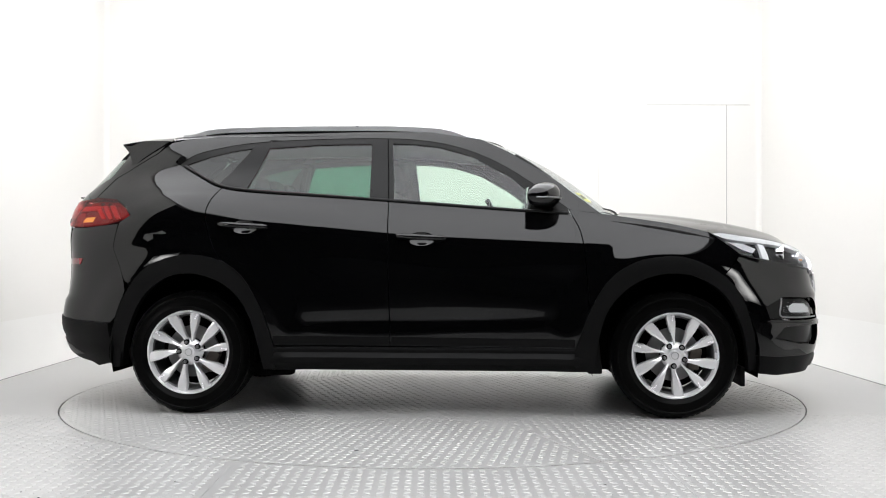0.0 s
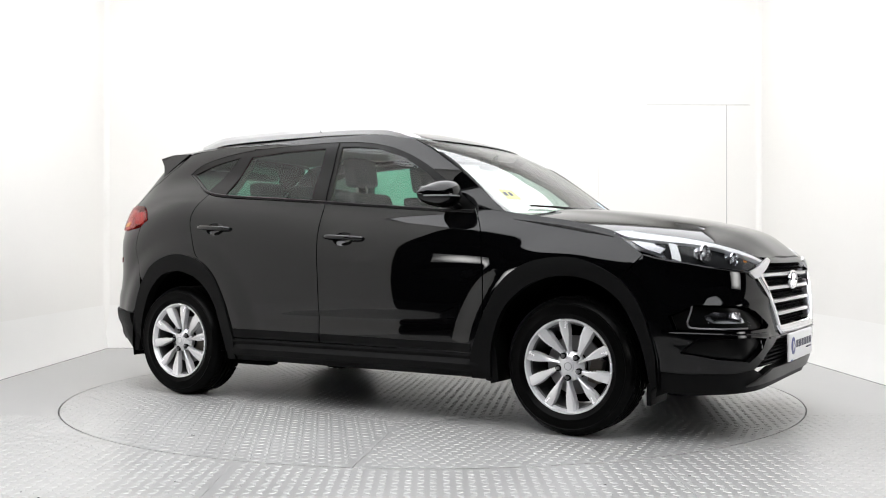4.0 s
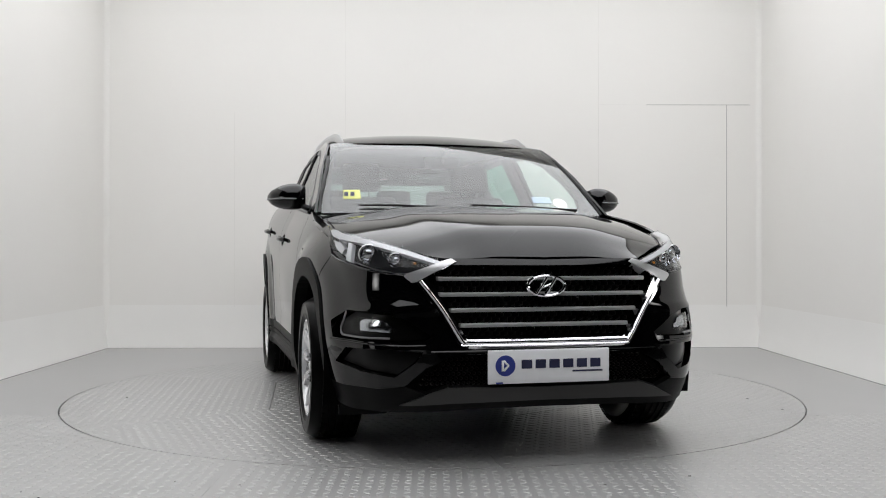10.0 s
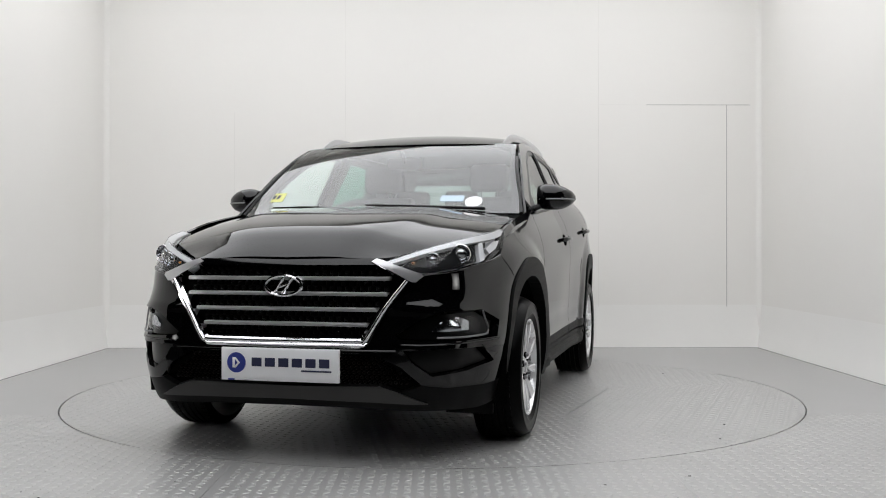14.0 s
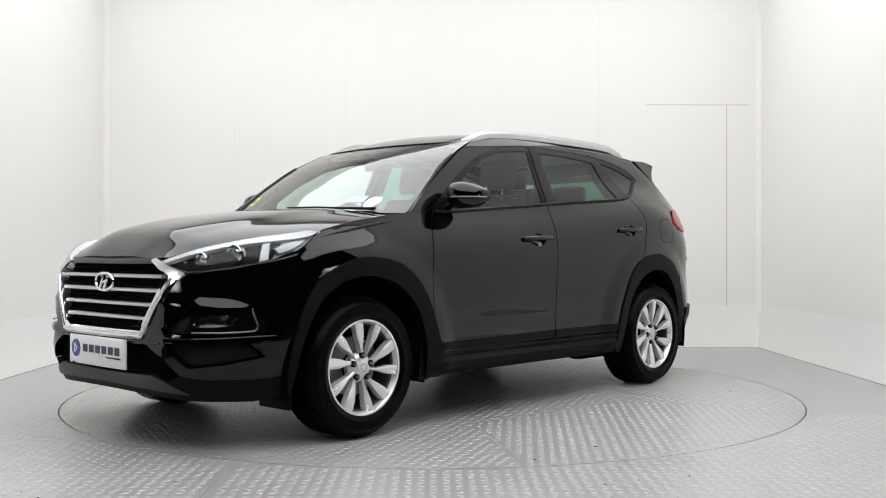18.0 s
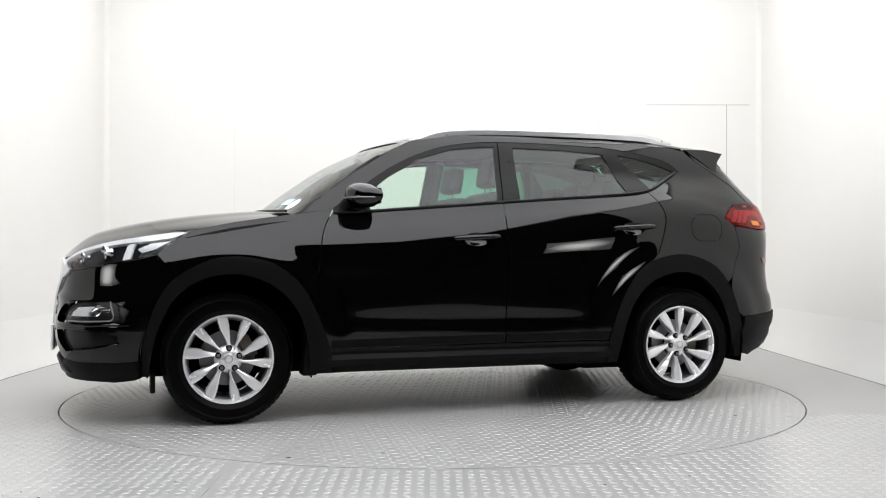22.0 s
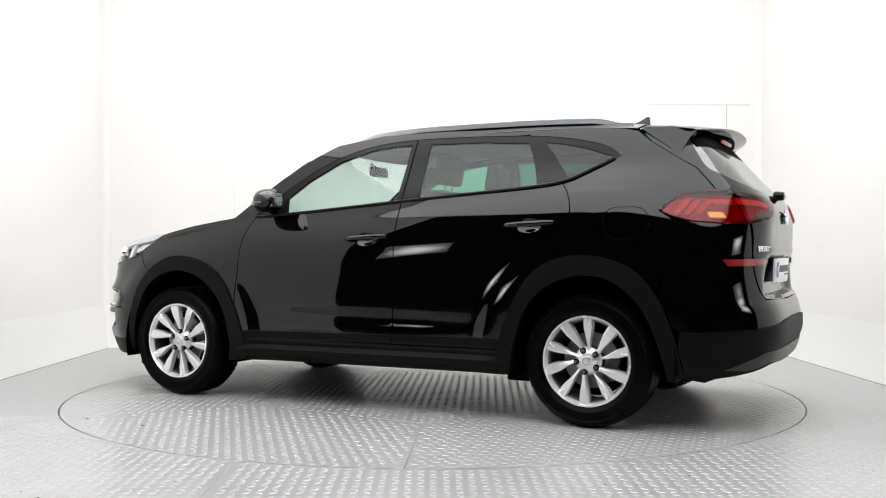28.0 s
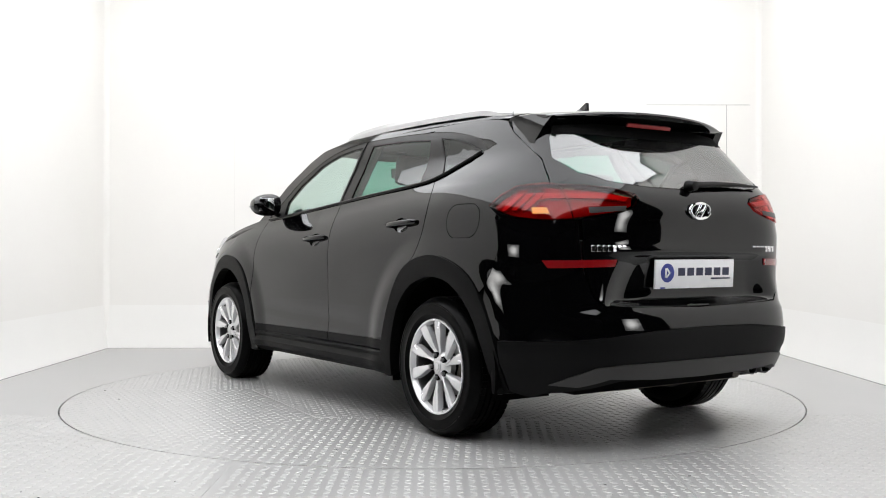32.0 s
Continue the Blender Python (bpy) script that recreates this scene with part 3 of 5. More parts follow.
screen_x = hermite([1.08, 1.143, 1.288, 1.452, 1.557, 1.6], [1.05, 0.96, 0.765, 0.50, 0.26, 0.15])


def screen(y, z):
    return (screen_x(z) - 0.065 + 0.17 * (1 - (abs(y) / 0.75) ** 2), y, z)


# ---- outlines on the flank (x ahead, z up) ----
DLO_TOP = [(-1.46, 1.402), (-1.37, 1.462), (-1.2, 1.505), (-1.0, 1.532), (-0.7, 1.546), (-0.33, 1.549), (-0.07, 1.536), (0.154, 1.493), (0.378, 1.402), (0.585, 1.272), (0.77, 1.135)]
DLO_LOW = [(0.77, 1.105), (0.58, 1.116), (0.2, 1.145), (-0.22, 1.178), (-0.6, 1.207), (-1.0, 1.237), (-1.19, 1.268), (-1.33, 1.335), (-1.46, 1.402)]
ARCH_F_OUT = [(0.80, 0.37), (0.83, 0.45), (0.88, 0.58), (0.96, 0.72), (1.06, 0.81), (1.18, 0.858), (1.34, 0.872), (1.47, 0.84), (1.60, 0.765), (1.69, 0.65), (1.745, 0.5), (1.765, 0.40)]
ARCH_F_IN = [(0.905, 0.25), (0.925, 0.43), (0.985, 0.598), (1.1, 0.715), (1.22, 0.768), (1.335, 0.782), (1.47, 0.755), (1.6, 0.665), (1.68, 0.52), (1.715, 0.40), (1.735, 0.25)]
ARCH_R_OUT = [(-0.85, 0.385), (-0.885, 0.5), (-0.935, 0.62), (-1.03, 0.77), (-1.15, 0.85), (-1.31, 0.882), (-1.46, 0.86), (-1.60, 0.79), (-1.70, 0.66), (-1.76, 0.52), (-1.79, 0.42)]
ARCH_R_IN = [(-0.91, 0.25), (-0.945, 0.42), (-1.01, 0.598), (-1.12, 0.715), (-1.24, 0.765), (-1.335, 0.778), (-1.47, 0.75), (-1.6, 0.64), (-1.68, 0.48), (-1.715, 0.36), (-1.73, 0.27)]
WIN_F = [(-0.19, 1.18), (0.2, 1.153), (0.56, 1.124), (0.575, 1.22), (0.44, 1.325), (0.24, 1.437), (0.05, 1.494), (-0.1, 1.512), (-0.217, 1.518)]
WIN_R = [(-0.33, 1.19), (-0.337, 1.516), (-0.65, 1.513), (-0.935, 1.495), (-1.035, 1.25), (-0.7, 1.219)]
WIN_Q = [(-1.03, 1.497), (-1.16, 1.477), (-1.28, 1.447), (-1.415, 1.402), (-1.3, 1.334), (-1.2, 1.284)]

car = tagged(new("car"), "glossy black compact family SUV with silver alloy wheels on the turntable", "car")


def ellipse(cx, cz, rx, rz, n=28):
    return [(cx + rx * math.cos(2 * math.pi * i / n), cz + rz * math.sin(2 * math.pi * i / n)) for i in range(n)]


def round_rect(x0, x1, z0, z1, r, n=5):
    out = []
    for cx, cz, a in ((x1 - r, z1 - r, 0), (x0 + r, z1 - r, 90), (x0 + r, z0 + r, 180), (x1 - r, z0 + r, 270)):
        out += [(cx + r * math.cos(radians(a + 90 * k / n)), cz + r * math.sin(radians(a + 90 * k / n))) for k in range(n + 1)]
    return out


def mirrored(pts):
    """Closes a half outline (from the middle out and back to the middle) with its mirror image."""
    return list(pts) + [(-y, z) for y, z in pts[::-1] if abs(y) > 1e-6]


def mirrored_xy(pts):
    return list(pts) + [(x, -y) for x, y in pts[::-1] if abs(y) > 1e-6]


def rear_edge():
    return curve([(-1.17, 1.264), (-1.22, 1.195), (-1.243, 1.11), (-1.225, 1.014), (-1.18, 0.90), (-1.136, 0.85)], 5)


def handle(parent, s, x0, x1, z0, z1):
    """A pull handle with its fixed ends over a cup."""
    y = side_y((x0 + x1) / 2, (z0 + z1) / 2)
    pts = []
    for k in range(13):
        t = k / 12
        x = x0 + (x1 - x0) * t
        pts.append((x, s * (side_y(x, z0 + (z1 - z0) * t) + 0.006 + 0.026 * math.sin(math.pi * min(1, max(0, t))) ** 0.5), z0 + (z1 - z0) * t))
    part("door_handle", tube_bm(pts, [0.010] + [0.0135] * 11 + [0.010], 12, 1.05), M_PAINT, parent, "glossy black pull handle")


def cup_shape(cx, cz, rx, rz):
    def f(u, v):
        r = ((u - cx) / rx) ** 2 + ((v - cz) / rz) ** 2
        return -0.024 * max(0, 1 - r) ** 1.2
    return f


def flank(s):
    sk = side(s)
    fo, ro = curve(ARCH_F_OUT, 3), curve(ARCH_R_OUT, 3)
    top, low = curve(DLO_TOP, 4), curve(DLO_LOW, 4)
    front_edge = curve([(0.77, 1.13), (0.835, 1.0), (0.862, 0.8), (0.875, 0.6)], 4)
    g = 0.003
    # front door
    lowf = [q for q in low if q[0] > -0.218]
    hx, hz = -0.035, 0.968
    fd = panel("front_door", lowf + [(-0.22, 1.172), (-0.214, 0.8), (-0.202, 0.384), (0.80, 0.376)] + [q for q in fo if q[0] < 0.87 and q[1] < 0.6][1:] + [(x - g, z) for x, z in front_edge[::-1]],
               sk, M_PAINT, car, step=0.023, label="glossy black front door", holes=[ellipse(hx, hz, 0.075, 0.038)])
    panel("handle_cup", ellipse(hx, hz, 0.075, 0.038), sk, M_PAINT, fd, step=0.008, thick=0.003, shape=cup_shape(hx, hz, 0.075, 0.038), label="hollow cup behind the handle")
    handle(fd, s, -0.167, 0.098, 0.985, 0.972)
    part("lock_barrel", spin_bm([(0.001, 0.004), (0.008, 0.003), (0.009, 0.0)], "y", 14), M_CHROME, fd).matrix_basis = pose(-0.148, s * (side_y(-0.148, 0.985) + 0.021), 0.985, 0, 0, 0 if s > 0 else 180)
    # rear door
    lowr = [q for q in low if -1.16 < q[0] < -0.228]
    hx, hz = -1.02, 1.035
    rd = panel("rear_door", [(-0.226, 1.172)] + lowr + [(x + g, z) for x, z in rear_edge()] + [q for q in ro if q[0] > -1.14][::-1] + [(-0.85, 0.384), (-0.208, 0.384), (-0.220, 0.8)],
               sk, M_PAINT, car, step=0.023, label="glossy black rear door", holes=[ellipse(hx, hz, 0.075, 0.038)])
    panel("handle_cup", ellipse(hx, hz, 0.075, 0.038), sk, M_PAINT, rd, step=0.008, thick=0.003, shape=cup_shape(hx, hz, 0.075, 0.038), label="hollow cup behind the handle")
    handle(rd, s, -1.16, -0.893, 1.05, 1.036)
    # front wing
    fw = [q for q in fo if q[1] > 0.6 and q[0] < 1.62]
    panel("front_wing", [(x + g, z) for x, z in front_edge] + fw + [(1.60, 0.775), (1.692, 0.885), (1.655, 0.915), (1.533, 1.003), (1.45, 1.024), (1.3, 1.055), (1.1, 1.085), (0.95, 1.105), (0.84, 1.12)], sk, M_PAINT, car, step=0.028, label="glossy black front wing")
    wt = [(0.86, 0.83), (1.0, 0.845), (1.2, 0.853), (1.4, 0.852), (1.55, 0.84)]
    wi = [(1.55, 0.792), (1.45, 0.8), (1.1, 0.796), (0.95, 0.79)]
    panel("wing_top", [(x, s * y) for x, y in wt + wi], bonnet, M_PAINT, car, step=0.04, label="glossy black top of the front wing")
    # rear quarter with the pillar
    rq = [q for q in ro if q[0] < -1.13 and q[1] > 0.66]
    flap = round_rect(-1.648, -1.418, 0.962, 1.125, 0.07)
    quarter = panel("rear_quarter", [q for q in low if q[0] < -1.18] + top[1:14] + [(-0.95, 1.572), (-1.25, 1.568), (-1.45, 1.552), (-1.53, 1.535), (-1.60, 1.475), (-1.68, 1.425), (-1.772, 1.366), (-1.84, 1.325), (-1.93, 1.225), (-1.95, 1.2), (-1.80, 1.198), (-1.73, 1.155), (-1.69, 1.105), (-1.755, 1.06), (-1.77, 1.0), (-1.782, 0.92), (-1.745, 0.83), (-1.709, 0.74)] + rq[::-1] + [(x - g, z) for x, z in rear_edge()[::-1]],
                    sk, M_PAINT, car, step=0.028, label="glossy black rear quarter panel", holes=[flap] if s > 0 else [])
    if s > 0:
        panel("fuel_flap", [(-1.533 + (x + 1.533) * 0.975, 1.0435 + (z - 1.0435) * 0.965) for x, z in flap], sk, M_PAINT, quarter, step=0.03, label="closed round-cornered fuel flap")
    # pillar and cant rail over the windows
    panel("cant_rail", top[14:] + [(0.80, 1.126), (0.945, 1.108), (0.84, 1.190), (0.645, 1.335), (0.435, 1.464), (0.29, 1.535), (0.0, 1.582), (-0.4, 1.589), (-0.9, 1.578), (-0.95, 1.57), (-0.95, 1.545)], sk, M_PAINT, car, step=0.035, label="glossy black roof side rail")
    # window frame ring and panes
    ring = top + low[:-1]
    panel("window_trim", ring, sk, M_TRIM, car, step=0.035, thick=0.02, proud=-0.003, holes=[WIN_F, WIN_R, WIN_Q], label="satin black window surround")
    panel("front_window", WIN_F, sk, M_FRONTGLASS, fd, step=0.05, thick=0.004, proud=-0.008, label="clear front door window")
    panel("rear_window", WIN_R, sk, M_TINT, rd, thick=0.004, proud=-0.008, label="green tinted privacy window")
    panel("quarter_window", WIN_Q, sk, M_QUARTER, quarter, thick=0.004, proud=-0.008, label="dark tinted quarter window")
    part("belt_strip", tube_bm([(x, s * (side_y(x, z) + 0.003), z + 0.006) for x, z in low[:-1]], 0.0075, 8), M_TRIM, car, "black rubber belt strip")
    for x0, z0, x1, z1 in ((-0.222, 1.178, -0.247, 1.545),):
        part("door_shut_line", tube_bm([(x0 + (x1 - x0) * k / 6, s * (side_y(x0 + (x1 - x0) * k / 6, z0 + (z1 - z0) * k / 6) - 0.001), z0 + (z1 - z0) * k / 6) for k in range(7)], 0.0028, 6), M_VOID, car)
    # wheel arches, sill, flaps
    panel("arch_cladding", fo + [(1.765, 0.27)] + curve(ARCH_F_IN, 3)[::-1] + [(0.8, 0.25)], sk, M_CLAD, car, step=0.035, proud=0.010, thick=0.06, label="matt black front wheel arch cladding")
    panel("arch_cladding", ro + [(-1.81, 0.27)] + curve(ARCH_R_IN, 3)[::-1] + [(-0.85, 0.25)], sk, M_CLAD, car, step=0.035, proud=0.010, thick=0.06, label="matt black rear wheel arch cladding")
    # sill loft and the strip along the foot of the doors
    bm = bmesh.new()
    rows = []
    for k in range(45):
        x = -0.90 + 1.80 * k / 44
        u = min(1.0, (0.90 - abs(x)) / 0.14)
        bulge = 0.020 * step01(0.0, 1.0, u)
        y0 = side_y(x, 0.378)
        sec = ((y0 - 0.03, 0.376), (y0 + 0.003, 0.376), (y0 + 0.006, 0.362), (y0 - 0.006 + bulge * 0.2, 0.345), (y0 - 0.004 + bulge, 0.318), (y0 - 0.010 + bulge, 0.285), (y0 - 0.035, 0.252), (y0 - 0.09, 0.238))
        rows.append([bm.verts.new((x, s * y, z)) for y, z in sec])
    for r0, r1 in zip(rows[:-1], rows[1:]):
        for i in range(7):
            bm.faces.new((r0[i], r0[i + 1], r1[i + 1], r1[i]))
    bmesh.ops.recalc_face_normals(bm, faces=bm.faces[:])
    if sum(f.normal.y * s * f.calc_area() for f in bm.faces) < 0:
        bmesh.ops.reverse_faces(bm, faces=bm.faces[:])
    part("sill", bm, M_CLAD, car, "matt black sill cladding")
    panel("door_moulding", [(-0.20, 0.387), (-0.196, 0.432), (0.80, 0.424), (0.80, 0.380)], sk, M_CLAD, fd, step=0.03, thick=0.006, proud=0.004, label="matt black strip along the door foot")
    panel("door_moulding", [(-0.212, 0.387), (-0.210, 0.432), (-0.855, 0.436), (-0.845, 0.387)], sk, M_CLAD, rd, step=0.03, thick=0.006, proud=0.004, label="matt black strip along the door foot")
    for x, zb, w in ((0.905, 0.235, 0.05), (-1.745, 0.25, 0.03)):
        bm = box_bm(x - w, x + w * 0.6, -0.13, 0.0, zb, zb + 0.27, 0.012)
        for v in bm.verts:
            v.co.x += (0.5 - (v.co.z - zb) / 0.27) * (0.03 if x > 0 else -0.02)
            v.co.y = s * (v.co.y + (0.895 if x > 0 else 0.872))
        bmesh.ops.recalc_face_normals(bm, faces=bm.faces[:])
        part("mud_flap", bm, M_CLAD, car, "black moulded mud flap")
    # inner wheel houses
    for x in (1.335, -1.335):
        bm = bmesh.new()
        n = 20
        rows = []
        for yy in (0.56, 0.885):
            rows.append([bm.verts.new((x + 0.452 * math.cos(math.pi * (k / n * 1.16 - 0.08)), s * yy, 0.335 + 0.455 * math.sin(math.pi * (k / n * 1.16 - 0.08)))) for k in range(n + 1)])
        for k in range(n):
            bm.faces.new((rows[0][k], rows[0][k + 1], rows[1][k + 1], rows[1][k]))
        bm.faces.new(rows[0])
        bmesh.ops.solidify(bm, geom=bm.faces[:], thickness=0.006)
        part("wheel_house", bm, M_VOID, car, "black wheel arch liner")


def lamp_q(pts, front, s):
    """Outline points: ('x', x, z) on the flank or ('y', y, z) on the end, as wrap coordinates."""
    return [(s * (q_x(a, z) if k == "x" else q_y(a, z, front)), z) for k, a, z in pts]


def headlamp(s):
    w = wrap(True)
    edge = [("x", 1.533, 1.0), ("x", 1.556, 0.978), ("x", 1.662, 0.914), ("x", 1.80, 0.862), ("y", 0.74, 0.828), ("y", 0.66, 0.812), ("y", 0.578, 0.803), ("y", 0.43, 0.858), ("y", 0.58, 0.912), ("y", 0.70, 0.952), ("x", 1.70, 0.990), ("x", 1.60, 1.005)]
    lens = panel("headlamp", lamp_q(edge, True, s), w, M_LENS, car, step=0.03, thick=0.05, label="clear headlamp with dark inner housing and projector lens")
    inner = [("x", 1.56, 0.99), ("x", 1.662, 0.92), ("x", 1.80, 0.87), ("y", 0.74, 0.836), ("y", 0.66, 0.82), ("y", 0.578, 0.812), ("y", 0.45, 0.855), ("y", 0.58, 0.905), ("y", 0.70, 0.944), ("x", 1.70, 0.982)]
    panel("housing", lamp_q(inner, True, s), w, M_LAMPSILVER, lens, step=0.02, thick=0.004, proud=-0.045, label="silver lamp housing", shape=lambda q, z: 0.006 * math.sin(abs(q) * 40) * math.sin(z * 90))
    dark = [("x", 1.735, 0.958), ("x", 1.80, 0.874), ("y", 0.74, 0.838), ("y", 0.66, 0.822), ("y", 0.58, 0.814), ("y", 0.47, 0.851), ("y", 0.58, 0.895), ("y", 0.70, 0.932)]
    panel("bezel", lamp_q(dark, True, s), w, M_BEZEL, lens, step=0.03, thick=0.02, proud=-0.030, label="dark lamp bezel")
    strip = [("x", 1.545, 0.998), ("x", 1.60, 1.001), ("x", 1.70, 0.986), ("y", 0.70, 0.948), ("y", 0.58, 0.908), ("y", 0.44, 0.857), ("y", 0.47, 0.850), ("y", 0.58, 0.888), ("y", 0.70, 0.925), ("x", 1.70, 0.958), ("x", 1.61, 0.972)]
    panel("bright_strip", lamp_q(strip, True, s), w, M_LAMPSILVER, lens, step=0.03, thick=0.03, proud=-0.004, label="silver blade along the top of the lamp")
    # corner reflector and running light
    cr = [("x", 1.63, 0.955), ("x", 1.70, 0.915), ("x", 1.77, 0.892), ("x", 1.79, 0.915), ("x", 1.72, 0.945)]
    panel("side_reflector", lamp_q(cr, True, s), w, M_LAMPSILVER, lens, step=0.02, thick=0.02, proud=-0.012, label="silver corner reflector")
    dr = [("x", 1.80, 0.945), ("x", 1.835, 0.938), ("x", 1.865, 0.855), ("x", 1.825, 0.865)]
    panel("running_light", lamp_q(dr, True, s), w, M_WHITE, lens, step=0.02, thick=0.03, proud=-0.010, label="white running light bar")
    for y, z, r, mat in ((0.712, 0.888, 0.040, M_REFLECTOR), (0.615, 0.862, 0.030, M_REFLECTOR)):
        x = end_x(y, z, True) - 0.038
        bowl = part("projector_ring", spin_bm([(r * 0.8, -0.02), (r * 1.1, 0.012), (r * 1.02, 0.016), (r * 0.85, 0.002)], "x", 28, close=True), M_CHROME, lens, "chrome projector ring")
        bowl.matrix_basis = pose(x, s * y, z, 0, 0, 16 * s)
        ball = part("projector_lens", spin_bm([(0.001, 0.020), (r * 0.4, 0.017), (r * 0.7, 0.008), (r * 0.88, -0.008), (r * 0.88, -0.02)], "x", 24), M_REFLECTOR, lens, "round projector lens")
        ball.matrix_basis = pose(x - 0.006, s * y, z, 0, 0, 16 * s)
    x = end_x(0.545, 0.855, True) - 0.03
    part("indicator_bulb", spin_bm([(0.001, 0.008), (0.005, 0.005), (0.006, -0.01)], "x", 14), M_AMBER, lens, "amber indicator bulb").matrix_basis = pose(x, s * 0.545, 0.85)


def fog_lamp(s):
    pocket = [(0.795, 0.648), (0.835, 0.6), (0.83, 0.535), (0.75, 0.528), (0.52, 0.538), (0.50, 0.55), (0.60, 0.615), (0.67, 0.64)]
    w = wrap(True)
    fl = panel("fog_lamp", [(s * q_y(y, z), z) for y, z in pocket], w, M_TRIM, car, step=0.03, thick=0.01, proud=-0.035, label="fog lamp in a black bumper pocket")
    lens = [(0.775, 0.63), (0.81, 0.6), (0.80, 0.555), (0.72, 0.55), (0.62, 0.553), (0.63, 0.575), (0.68, 0.622)]
    panel("lens", [(s * q_y(y, z), z) for y, z in lens], w, M_LENS, fl, step=0.03, thick=0.02, proud=-0.014, label="clear fog lamp lens")
    refl = [(0.76, 0.62), (0.785, 0.6), (0.78, 0.567), (0.72, 0.563), (0.645, 0.566), (0.65, 0.58), (0.69, 0.613)]
    panel("reflector", [(s * q_y(y, z), z) for y, z in refl], w, M_REFLECTOR, fl, step=0.02, thick=0.006, proud=-0.028, label="silver fog lamp reflector", shape=lambda u, v: 0.004 * math.sin(v * 300))
    line = [(0.805, 0.645), (0.818, 0.56), (0.79, 0.541), (0.66, 0.541)]
    pts = [(lambda P: (P[0] + 0.004, s * abs(P[1]), P[2]))(w(q_y(y, z), z)) for y, z in curve(line, 5)]
    part("light_guide", tube_bm(pts, 0.0042, 8), M_STEEL, fl, "pale light guide bar")
    ledge = [(0.84, 0.522), (0.75, 0.515), (0.62, 0.512), (0.52, 0.514)]
    pts = [(lambda P: (P[0] + 0.001, s * abs(P[1]), P[2]))(w(q_y(y, z), z)) for y, z in curve(ledge, 5)]
    part("bumper_ledge", tube_bm(pts, [0.005] + [0.008] * 14 + [0.005], 10, 0.6), M_PAINT, car, "glossy black ledge under the fog lamp")
    duct = [(0.80, 0.488), (0.82, 0.43), (0.76, 0.40), (0.64, 0.385), (0.57, 0.44), (0.535, 0.485), (0.66, 0.492)]
    panel("side_duct", [(s * q_y(y, z), z) for y, z in duct], w, M_TRIM, car, step=0.03, thick=0.02, proud=-0.03, label="black blanked duct in the bumper")


def emblem(name, x, z, rx, rz, face, parent):
    """A chrome oval badge: a ring round a slanted bar."""
    e = new(name)
    e.parent = parent
    e.matrix_basis = pose(x, 0, z)
    pts = [(0, rx * math.cos(2 * math.pi * k / 40), rz * math.sin(2 * math.pi * k / 40)) for k in range(41)]
    part("ring", tube_bm(pts, 0.0075, 8), M_CHROME, e, "chrome oval ring")
    for y0, y1 in ((-0.028, -0.012), (0.012, 0.028)):
        part("slanted_bar", tube_bm([(0, face * (y0 * 1.0 - 0.014), -rz * 0.82), (0.004 * face, face * (y0 + y1) / 2, 0), (0, face * (y1 + 0.014), rz * 0.82)], [0.0075, 0.006, 0.0085], 8), M_CHROME, e, "slanted chrome bar")
    part("cross_bar", tube_bm([(0, -0.022 * face, -0.008), (0.004 * face, 0, 0.0), (0, 0.022 * face, 0.008)], 0.005, 8), M_CHROME, e)
    return e


def number_plate(x, z0, z1, face, tilt, label):
    """A white dealer plate with a blue disc and lettering as bars."""
    p = new("number_plate")
    p.parent = car
    p.matrix_basis = pose(x, 0, (z0 + z1) / 2, 0, tilt, 0 if face > 0 else 180)
    tagged(p, label)
    h = (z1 - z0) / 2
    back = mesh_ob("backing", box_bm(-0.012, 0.0, -0.268, 0.268, -h, h, 0.004), M_WHITE, p)
    mesh_ob("face", box_bm(-0.002, 0.003, -0.262, 0.262, -h + 0.012, h - 0.004, 0.002), M_WHITE, p)
    disc = spin_bm([(0.001, 0.0), (0.043, 0.0), (0.043, 0.0015)], "x", 36)
    mesh_ob("blue_disc", disc, M_BLUE, p).location = (0.0035, 0.195 * -1, 0.006)
    for k, (dy, dz, w, hh, r) in enumerate(((-0.012, 0.0, 0.005, 0.022, 0), (0.004, 0.009, 0.004, 0.016, 42), (0.004, -0.009, 0.004, 0.016, -42))):
        mesh_ob("white_stroke", box_bm(0, 0.0016, -w, w, -hh, hh), M_WHITE, p).matrix_basis = pose(0.0055, -0.195 + dy, 0.006 + dz, r, 0, 0)
    for k in range(6):
        y = -0.125 + k * 0.061
        mesh_ob("dark_bar", box_bm(0, 0.0016, y, y + 0.046, -0.008, 0.029, 0.0007, 1), M_INK, p).location = (0.0035, 0, 0)
    mesh_ob("thin_bar", box_bm(0, 0.0014, 0.10, 0.235, -0.026, -0.019), M_INK, p).location = (0.0035, 0, 0)
    mesh_ob("thin_bar", box_bm(0, 0.0014, -0.235, -0.205, -0.007, 0.000), M_BLUE, p).location = (0.001, 0, -h + 0.008)
    mesh_ob("thin_bar", box_bm(0, 0.0014, -0.17, -0.10, -0.006, 0.000), M_WHITE, p).location = (0.001, 0, -h + 0.008)


